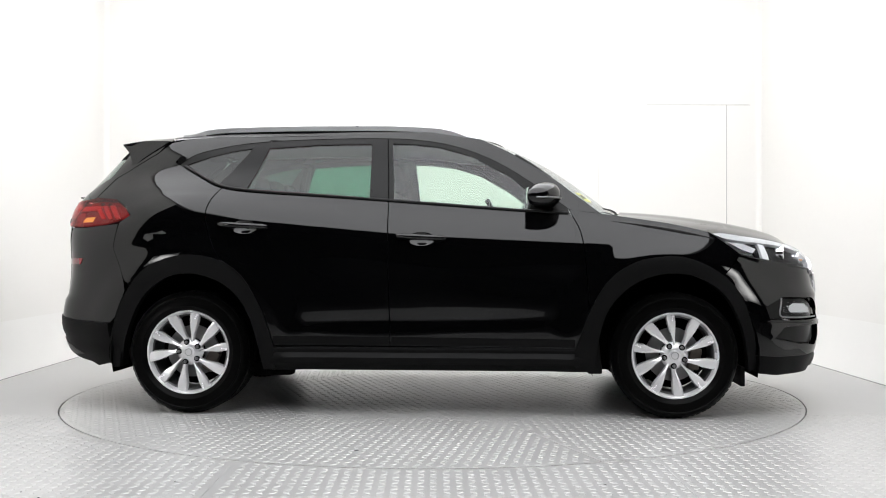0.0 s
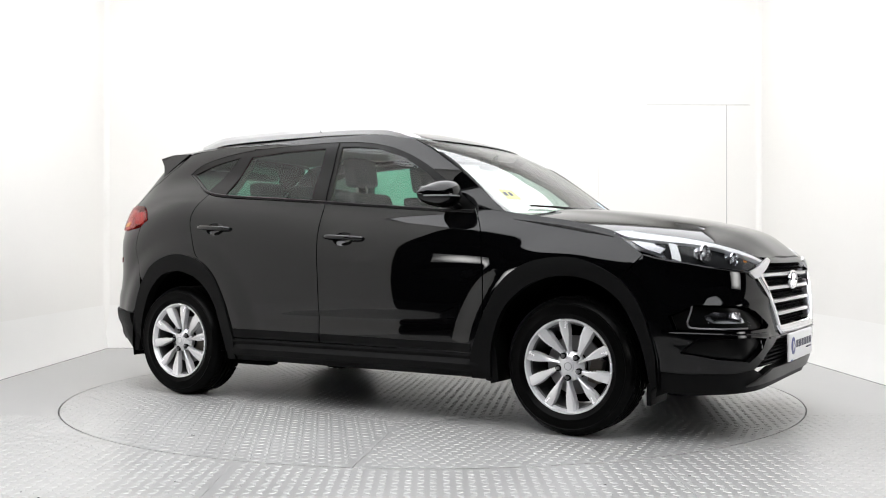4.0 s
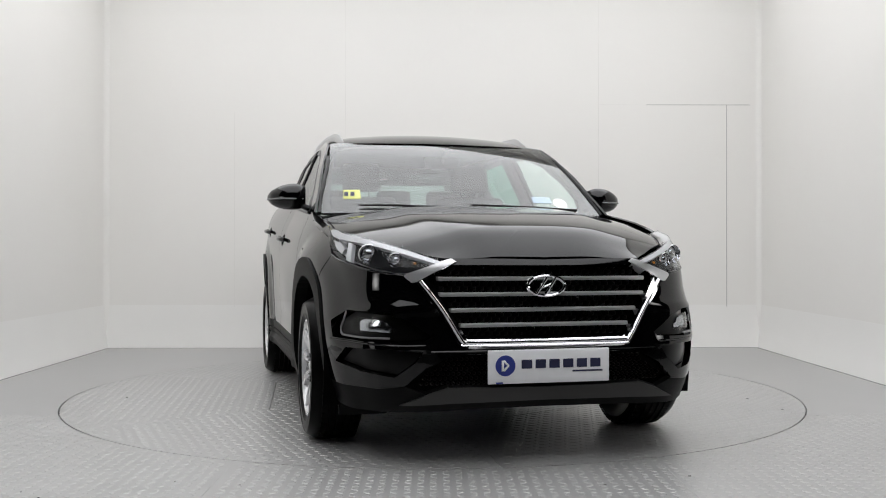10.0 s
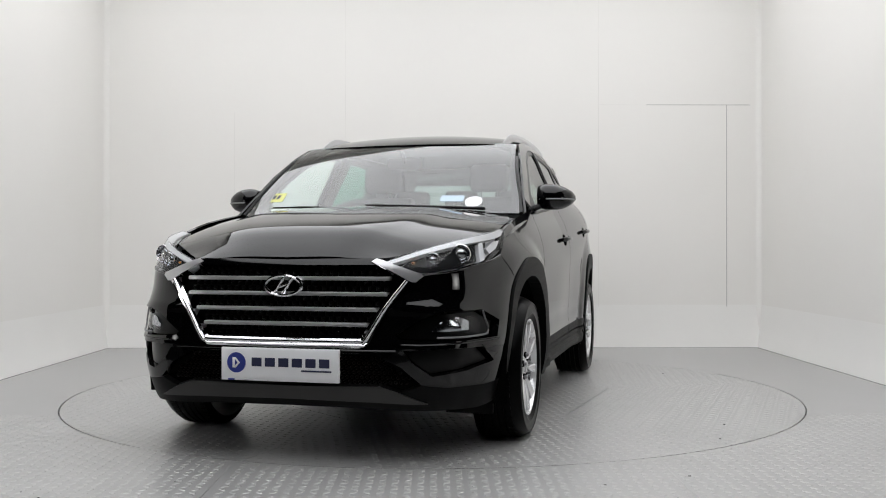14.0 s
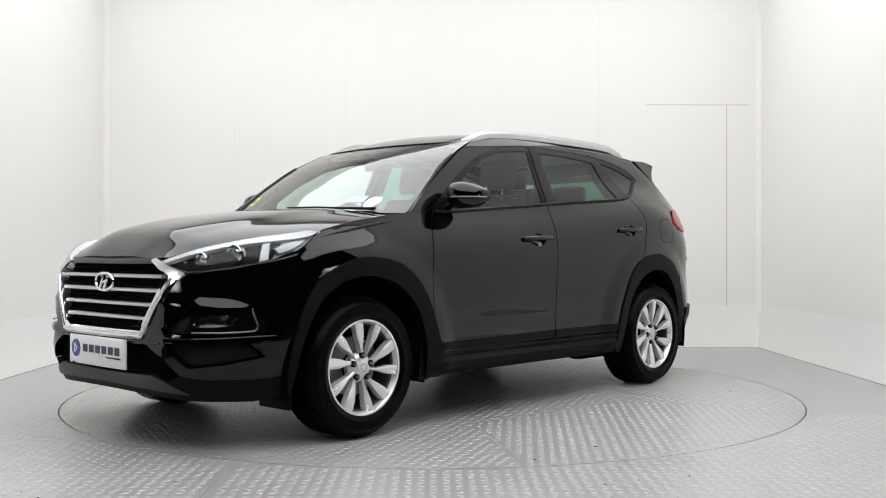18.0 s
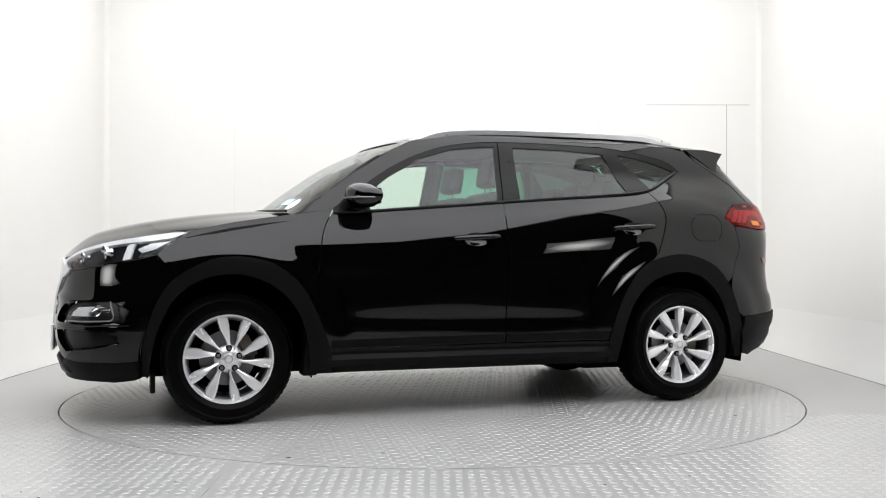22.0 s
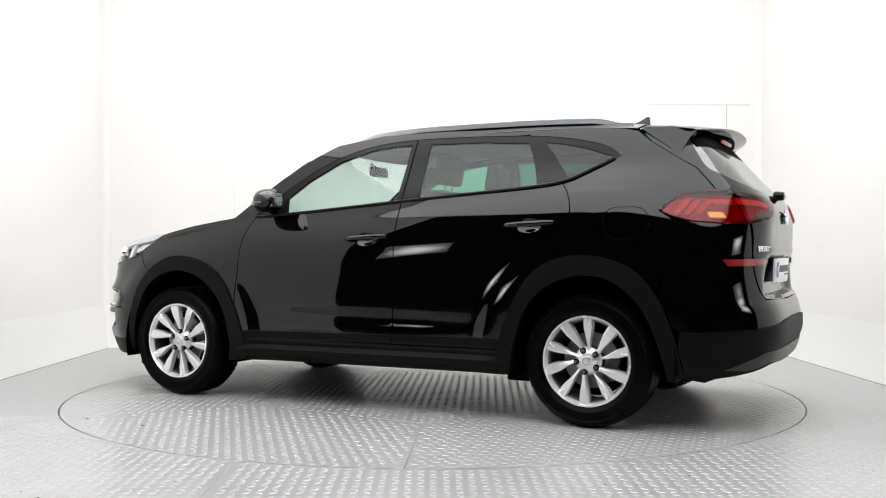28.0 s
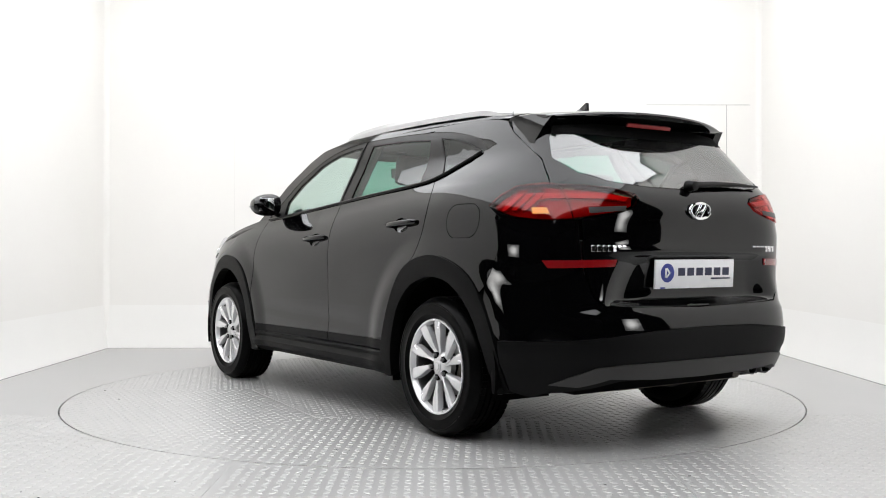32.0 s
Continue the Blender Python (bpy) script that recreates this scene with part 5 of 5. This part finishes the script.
def upper():
    rf = curve([(0.43, 0.0), (0.40, 0.3), (0.31, 0.58), (0.24, 0.642)], 4) + [(0.1, 0.652), (-0.2, 0.652), (-0.6, 0.644), (-1.0, 0.630), (-1.3, 0.612), (-1.52, 0.592), (-1.55, 0.5), (-1.60, 0.25), (-1.615, 0)]
    panel("roof", mirrored_xy(rf), roof, M_PAINT, car, step=0.04, thick=0.015, label="glossy black roof")
    lining = [(x * 0.97, y * 0.93) for x, y in rf]
    panel("headlining", mirrored_xy(lining), lambda x, y: (x, y, roof(x, y)[2] - 0.035), M_LINING, car, step=0.08, thick=0.006, label="pale headlining")
    ws = [(0, 1.115), (0.4, 1.11), (0.79, 1.10), (0.775, 1.17), (0.735, 1.29), (0.675, 1.48), (0.652, 1.543), (0.3, 1.553), (0, 1.556)]
    sc = panel("windscreen", mirrored(ws), screen, M_CLEAR, car, step=0.05, thick=0.005, label="clear windscreen with small stickers")
    for s in (-1, 1):
        edge = [(0.735, 1.10), (0.79, 1.10), (0.775, 1.17), (0.735, 1.29), (0.675, 1.48), (0.652, 1.543), (0.625, 1.543), (0.65, 1.48), (0.71, 1.29), (0.74, 1.17)]
        panel("screen_edge", [(s * y, z) for y, z in edge], screen, M_VOID, sc, step=0.05, thick=0.003, proud=-0.008, label="black printed screen edge")
        seal = [(screen(y, z)[0] - 0.004, s * y, z) for y, z in curve([(0.80, 1.10), (0.783, 1.17), (0.743, 1.29), (0.715, 1.37), (0.695, 1.44)], 5)]
        part("screen_seal", tube_bm(seal, 0.012, 8), M_TRIM, sc, "black rubber windscreen seal")
        rp = []
        for k in range(25):
            t = k / 24
            x = 0.27 - 1.755 * t
            y = 0.575 + 0.035 * math.sin(math.pi * t) - 0.03 * t
            lift = 0.038 * min(1, math.sin(math.pi * min(0.97, max(0.03, t))) * 3.2) + 0.002
            rp.append((x, s * y, roof(x, y)[2] + lift, 0.35 if k in (0, 24) else 1.0))
        bm = bmesh.new()
        rows = [[bm.verts.new((x, y + s * dy * f, z + dz * f)) for dy, dz in ((0.012, -0.038), (0.011, -0.010), (0.002, 0.010), (-0.006, 0.010), (-0.012, -0.038))] for x, y, z, f in rp]
        for r0, r1 in zip(rows[:-1], rows[1:]):
            for i in range(5):
                bm.faces.new((r0[i], r0[(i + 1) % 5], r1[(i + 1) % 5], r1[i]))
        bm.faces.new(rows[0])
        bm.faces.new(rows[-1])
        bmesh.ops.recalc_face_normals(bm, faces=bm.faces[:])
        part("roof_rail", bm, M_RAIL, car, "satin silver roof rail", smooth=False)
    top = [(0, 1.556), (0.3, 1.553), (0.652, 1.543), (0.64, 1.525), (0.3, 1.53), (0, 1.533)]
    panel("screen_edge", mirrored(top), screen, M_VOID, sc, step=0.05, thick=0.003, proud=-0.008, label="black printed screen edge")
    panel("sticker", [(-0.575, 1.18), (-0.665, 1.18), (-0.655, 1.232), (-0.57, 1.232)], screen, M_YELLOW, sc, step=0.03, thick=0.001, proud=0.002, label="yellow square sticker")
    for y in (-0.605, -0.637):
        panel("sticker_bar", [(y, 1.195), (y - 0.022, 1.195), (y - 0.016, 1.218), (y + 0.004, 1.218)], screen, M_INK, sc, step=0.03, thick=0.001, proud=0.004)
    panel("sticker", ellipse(0.545, 1.165, 0.045, 0.03), screen, M_WHITE, sc, step=0.03, thick=0.001, proud=0.002, label="round pale disc sticker")
    panel("sticker", [(0.37, 1.165), (0.49, 1.165), (0.49, 1.2), (0.37, 1.2)], screen, M_PALEBLUE, sc, step=0.03, thick=0.001, proud=0.002, label="pale blue sticker")
    # fin aerial
    bm = bmesh.new()
    rows = []
    for x, h, wd in ((-1.27, 0.002, 0.004), (-1.32, 0.018, 0.026), (-1.38, 0.045, 0.03), (-1.42, 0.072, 0.018), (-1.435, 0.07, 0.012), (-1.44, 0.0, 0.026)):
        z = roof_z(x) - 0.004
        rows.append([bm.verts.new((x, -wd, z)), bm.verts.new((x, -0.004, z + h)), bm.verts.new((x, 0.004, z + h)), bm.verts.new((x, wd, z))])
    for r0, r1 in zip(rows[:-1], rows[1:]):
        for i in range(3):
            bm.faces.new((r0[i], r0[i + 1], r1[i + 1], r1[i]))
    bmesh.ops.recalc_face_normals(bm, faces=bm.faces[:])
    part("fin_aerial", bm, M_PAINT, car, "black shark fin aerial", smooth=False)


def door_mirror(s):
    m = new("door_mirror")
    m.parent = car
    tagged(m, "glossy black door mirror with an indicator strip")
    bm = bmesh.new()
    rows = []
    n = 32
    # sections from the inboard end outwards
    table = ((0.845, 0.575, 0.685, 1.150, 1.262), (0.87, 0.560, 0.712, 1.136, 1.272), (0.92, 0.548, 0.722, 1.131, 1.274), (0.97, 0.542, 0.705, 1.135, 1.264), (1.01, 0.540, 0.672, 1.150, 1.245), (1.035, 0.542, 0.63, 1.172, 1.226), (1.044, 0.548, 0.59, 1.188, 1.21))
    fit = [hermite([r[0] for r in table], [r[i] for r in table]) for i in range(1, 5)]
    for y in [0.845 + 0.199 * math.sin(math.pi / 2 * k / 18) for k in range(19)]:
        x0, x1, z0, z1 = (f(y) for f in fit)
        ring = []
        for k in range(n):
            a = 2 * math.pi * k / n
            c, d = math.cos(a), math.sin(a)
            px = (x0 + x1) / 2 + (x1 - x0) / 2 * (abs(c) ** 0.85) * (1 if c > 0 else -1)
            pz = (z0 + z1) / 2 + (z1 - z0) / 2 * (abs(d) ** 0.85) * (1 if d > 0 else -1)
            ring.append(bm.verts.new((px, s * y, pz)))
        rows.append(ring)
    for r0, r1 in zip(rows[:-1], rows[1:]):
        for i in range(n):
            bm.faces.new((r0[i], r0[(i + 1) % n], r1[(i + 1) % n], r1[i]))
    bm.faces.new(rows[0])
    bm.faces.new(rows[-1])
    bmesh.ops.recalc_face_normals(bm, faces=bm.faces[:])
    part("mirror_cap", bm, M_PAINT, m, "glossy black mirror cap")
    pts = [(x, s * y, 1.188) for y, x in ((0.86, 0.70), (0.92, 0.727), (0.97, 0.711), (1.01, 0.679), (1.036, 0.635), (1.046, 0.59))]
    part("indicator_strip", tube_bm(pts, 0.004, 8), M_STEEL, m, "thin silver indicator strip")
    g = box_bm(-0.003, 0.003, -0.050, 0.050, -0.042, 0.042, 0.002)
    part("mirror_glass", g, M_MIRROR, m, "mirror glass").matrix_basis = pose(0.543, s * 0.958, 1.2, 0, 0, -4 * s)
    part("mirror_foot", tube_bm([(0.66, s * 0.79, 1.125), (0.655, s * 0.84, 1.145), (0.64, s * 0.88, 1.165)], [0.035, 0.03, 0.035], 12, 0.55), M_TRIM, m, "black mirror foot")


def wheels():
    R = 0.339
    prof = [(0.222, -0.012), (0.236, 0.004), (0.254, 0.0135), (0.258, 0.0165), (0.263, 0.0165), (0.267, 0.0145), (0.290, 0.0165), (0.302, 0.0155), (0.305, 0.0185), (0.310, 0.0175), (0.318, 0.008), (0.328, -0.008), (0.335, -0.022), (R, -0.04)]
    for g0 in (0.062, 0.095, 0.128, 0.160):
        prof += [(R, -g0 + 0.005), (R - 0.008, -g0 + 0.004), (R - 0.008, -g0 - 0.004), (R, -g0 - 0.005)]
    prof += [(R, -0.185), (0.333, -0.205), (0.30, -0.226), (0.24, -0.215), (0.222, -0.2)]
    first = new("wheel")
    first.parent = car
    tagged(first, "black tyre on a ten spoke silver alloy wheel")
    tyre = part("tyre", spin_bm(prof, "y", 96, close=True), M_RUBBER, first, "black rubber tyre with tread grooves")
    blocks = bmesh.new()
    for k in range(64):
        for ys in (-0.045, -0.195):
            a = 2 * math.pi * k / 64
            m = pose(0, 0, 0, 0, math.degrees(a), 0) @ Matrix.Translation((0, ys, R - 0.004)) @ Matrix.Diagonal((0.024, 0.028, 0.011, 1))
            bmesh.ops.create_cube(blocks, size=1, matrix=m)
    tagged(part("tread_edge", blocks, M_RUBBER, first, smooth=False), kind="stuff")
    rim = spin_bm([(0.231, -0.010), (0.234, 0.0), (0.232, 0.006), (0.224, 0.006), (0.217, -0.006), (0.212, -0.022), (0.222, -0.03)], "y", 72, close=True)
    part("rim_barrel", spin_bm([(0.214, -0.02), (0.205, -0.03), (0.20, -0.09), (0.205, -0.2), (0.222, -0.2), (0.218, -0.03)], "y", 60, close=True), M_BARREL, first, "dull grey inner rim barrel")
    part("rim", rim, M_ALLOY, first, "silver alloy rim")
    dish = spin_bm([(0.001, -0.012), (0.034, -0.012), (0.046, -0.016), (0.066, -0.026), (0.074, -0.04), (0.07, -0.07)], "y", 40)
    part("hub", dish, M_ALLOY, first, "silver wheel centre")
    part("centre_cap", spin_bm([(0.001, -0.004), (0.022, -0.004), (0.029, -0.007), (0.030, -0.014)], "y", 32), M_ALLOY, first, "silver centre cap")
    part("cap_badge", spin_bm([(0.017, -0.0035), (0.019, -0.0025), (0.021, -0.0035)], "y", 28, close=True), M_STEEL, first)

    def spoke(a_rim, a_hub, w_rim, w_hub, name, label):
        bm = bmesh.new()
        rows = []
        p0 = Vector((0.042 * math.cos(radians(a_hub)), 0.042 * math.sin(radians(a_hub))))
        p1 = Vector((0.224 * math.cos(radians(a_rim)), 0.224 * math.sin(radians(a_rim))))
        across = Vector((p0.y - p1.y, p1.x - p0.x)).normalized()
        for k in range(8):
            t = k / 7
            c = p0.lerp(p1, t)
            w = w_hub + (w_rim - w_hub) * step01(0.2, 0.8, t)
            y = -0.020 + 0.022 * math.sin(math.pi * 0.5 * t)
            row = []
            for dw, dy in ((-1.0, -0.034), (-0.88, -0.003), (-0.45, 0.0), (0.80, -0.006), (1.0, -0.036)):
                q = c + across * (w / 2 * dw)
                row.append(bm.verts.new((q.x, y + dy, q.y)))
            rows.append(row)
        for r0, r1 in zip(rows[:-1], rows[1:]):
            for i in range(5):
                bm.faces.new((r0[i], r0[(i + 1) % 5], r1[(i + 1) % 5], r1[i]))
        bm.faces.new(rows[0])
        bm.faces.new(rows[-1])
        bmesh.ops.recalc_face_normals(bm, faces=bm.faces[:])
        return part(name, bm, M_ALLOY, first, label, smooth=False)
    wide = spoke(37, 60, 0.060, 0.022, "wide_spoke", "broad silver spoke")
    slim = spoke(72, 80, 0.052, 0.013, "slim_spoke", "slim flaring silver spoke")
    nut = part("wheel_nut", spin_bm([(0.001, 0.0), (0.007, -0.001), (0.0085, -0.006), (0.0085, -0.03), (0.0135, -0.03)], "y", 16), M_STEEL, first, "dark steel wheel nut")
    # black ring on the hub: the shade of the nut's recess as colour
    seat = part("nut_shade_ring", spin_bm([(0.0085, -0.018), (0.015, -0.014), (0.016, -0.03)], "y", 20, close=True), M_VOID, first)
    for k in range(5):
        for ob in (wide, slim):
            if k:
                o = ob.copy()
                scene.collection.objects.link(o)
                o.matrix_basis = pose(0, 0, 0, 0, -72 * k, 0)
        a = radians(48 + 72 * k)
        for ob, lift in ((nut, 0.004), (seat, 0.004)):
            o = ob if k == 0 else ob.copy()
            if k:
                scene.collection.objects.link(o)
            o.matrix_basis = Matrix.Translation((0.057 * math.cos(a), lift, 0.057 * math.sin(a)))
    part("brake_disc", spin_bm([(0.07, -0.085), (0.145, -0.085), (0.145, -0.105), (0.07, -0.105)], "y", 48, close=True), M_STEEL, first, "grey brake disc")
    part("brake_hub", spin_bm([(0.001, -0.07), (0.07, -0.07), (0.075, -0.11)], "y", 32), M_VOID, first)
    part("caliper", box_bm(-0.15, -0.085, -0.125, -0.065, -0.06, 0.06, 0.012), M_RUST, first, "dull brake caliper")
    part("backing_plate", spin_bm([(0.001, -0.15), (0.19, -0.15), (0.19, -0.155)], "y", 40), M_VOID, first)
    i = 0
    for x in (1.335, -1.335):
        for s in (-1, 1):
            turn = (-11.5, 27.8, -27.3, -20.1)[i]
            m = pose(x, s * 0.905, R, 0, 0, 0 if s > 0 else 180) @ pose(0, 0, 0, 0, turn, 0)
            if i == 0:
                first.matrix_basis = m
            else:
                copy_thing(first, m)
            i += 1


def cabin():
    part("floor_pan", box_bm(-1.95, 1.9, -0.56, 0.56, 0.24, 0.62, 0.03), M_VOID, car, "black underbody")
    part("cabin_tub", box_bm(-0.86, 0.84, -0.80, 0.80, 0.26, 0.80, 0.02), M_VOID, car, "dark cabin floor")
    part("boot_floor", box_bm(-2.05, -0.95, -0.72, 0.72, 0.80, 0.95, 0.02), M_DASH, car, "dark boot floor")
    part("engine_bay", box_bm(0.95, 2.0, -0.56, 0.56, 0.55, 0.84, 0.03), M_VOID, car, "dark engine bay block")
    part("rear_valance", box_bm(-2.12, -1.9, -0.66, 0.66, 0.34, 0.8, 0.03), M_VOID, car)
    for s in (-1, 1):
        part("door_lining", box_bm(-0.88, 0.84, s * 0.79 - 0.025, s * 0.79 + 0.025, 0.4, 1.09, 0.01), M_DASH, car, "dark inner door panel")
        part("door_lining", box_bm(-1.3, -0.882, s * 0.79 - 0.025, s * 0.79 + 0.025, 0.84, 1.09, 0.01), M_DASH, car, "dark inner door panel")
        for x0, x1, z0, z1 in ((-0.26, -0.30, 1.08, 1.53), (-1.08, -0.98, 1.12, 1.5)):
            part("inner_pillar", tube_bm([(x0 + (x1 - x0) * k / 4, s * (side_y(x0 + (x1 - x0) * k / 4, z0 + (z1 - z0) * k / 4) - 0.05), z0 + (z1 - z0) * k / 4) for k in range(5)], 0.035, 10), M_DASH, car, "dark inner pillar trim")
    # dashboard and wheel
    bm = box_bm(0.52, 0.92, -0.76, 0.76, 0.75, 1.08, 0.05, 4)
    part("dashboard", bm, M_DASH, car, "charcoal dashboard")
    ring = [(0.04 * math.sin(a) * -1, 0.185 * math.cos(a), 0.185 * math.sin(a)) for a in (2 * math.pi * k / 36 for k in range(37))]
    sw = part("steering_wheel", tube_bm(ring, 0.016, 10), M_DASH, car, "black steering wheel")
    sw.matrix_basis = pose(0.40, -0.36, 1.03, 0, -14, 0)
    for a in (0, 140, 220):
        part("wheel_spoke", box_bm(-0.012, 0.012, -0.016, 0.016, 0.0, 0.18, 0.006), M_DASH, sw).matrix_basis = pose(0, 0, 0, a + 90, 0, 0)
    im = part("inner_mirror", box_bm(-0.012, 0.012, -0.11, 0.11, -0.035, 0.035, 0.012), M_TRIM, car, "black rear-view mirror")
    im.matrix_basis = pose(0.40, 0, 1.43, 0, 8, 0)
    part("mirror_stem", tube_bm([(0.40, 0, 1.43), (0.46, 0, 1.49)], 0.012, 8), M_TRIM, im).matrix_parent_inverse = im.matrix_basis.inverted()
    for s in (-1, 1):
        part("sun_visor", box_bm(0.12, 0.30, s * 0.36 - 0.2, s * 0.36 + 0.2, 1.528, 1.545, 0.006), M_LINING, car, "pale sun visor")

    def seat(x, y, half, rear):
        st = new("rear_seat" if rear else "front_seat")
        st.parent = car
        st.matrix_basis = pose(x, y, 0.66)
        tagged(st, "dark grey cloth rear bench" if rear else "dark grey cloth front seat")
        part("cushion", box_bm(-0.05, 0.46, -half, half, 0.0, 0.16, 0.05, 4), M_SEAT, st)
        bk = box_bm(-0.08, 0.06, -half, half, 0.05, 0.60 if not rear else 0.50, 0.05, 4)
        for v in bk.verts:
            v.co.x -= (v.co.z - 0.05) * 0.30
            if v.co.z > 0.35:
                v.co.y *= 0.90 if not rear else 1
        part("backrest", bk, M_SEAT, st)
        top = 0.60 if not rear else 0.50
        for hy in ((0,) if not rear else (-0.38, 0, 0.38)):
            hb = box_bm(-0.045, 0.045, -0.125, 0.125, -0.09, 0.09, 0.035, 4)
            part("headrest", hb, M_SEAT, st, "padded headrest").matrix_basis = pose(-0.19 if not rear else -0.15, hy, top + (0.125 if not rear else 0.10), 0, -10, 0)
            for yy in (-0.05, 0.05):
                part("headrest_post", tube_bm([(-0.17 if not rear else -0.13, hy + yy, top - 0.03), (-0.185 if not rear else -0.145, hy + yy, top + 0.06)], 0.006, 8), M_STEEL, st)
    seat(-0.12, 0.37, 0.25, False)
    seat(-0.12, -0.37, 0.25, False)
    seat(-0.92, 0.0, 0.62, True)


for s in (-1, 1):
    flank(s)
front_end()
rear_end()
upper()
for s in (-1, 1):
    door_mirror(s)
wheels()
cabin()


def motions():
    turn = [(0, -4.57), (1.2, -12.9), (2.5, -21.7), (4.5, -35.8), (7, -54.05), (10, -76.3), (14.5, -108.6), (16.5, -122.7), (19, -140.9), (22, -162.75), (25.5, -188.2), (27.5, -202.9), (30, -221.6), (32, -236.39)]
    ox, oy = 0.0424, -0.0584
    rows, plate = [], []
    for t, a in turn:
        c, s = math.cos(radians(a)), math.sin(radians(a))
        rows.append((t, pose(ox * c - oy * s, ox * s + oy * c, 0.0022, 0, 0, a)))
        plate.append((t, pose(0, 0, 0, 0, 0, a)))
    walk(car, rows)
    walk(table, plate)


motions()
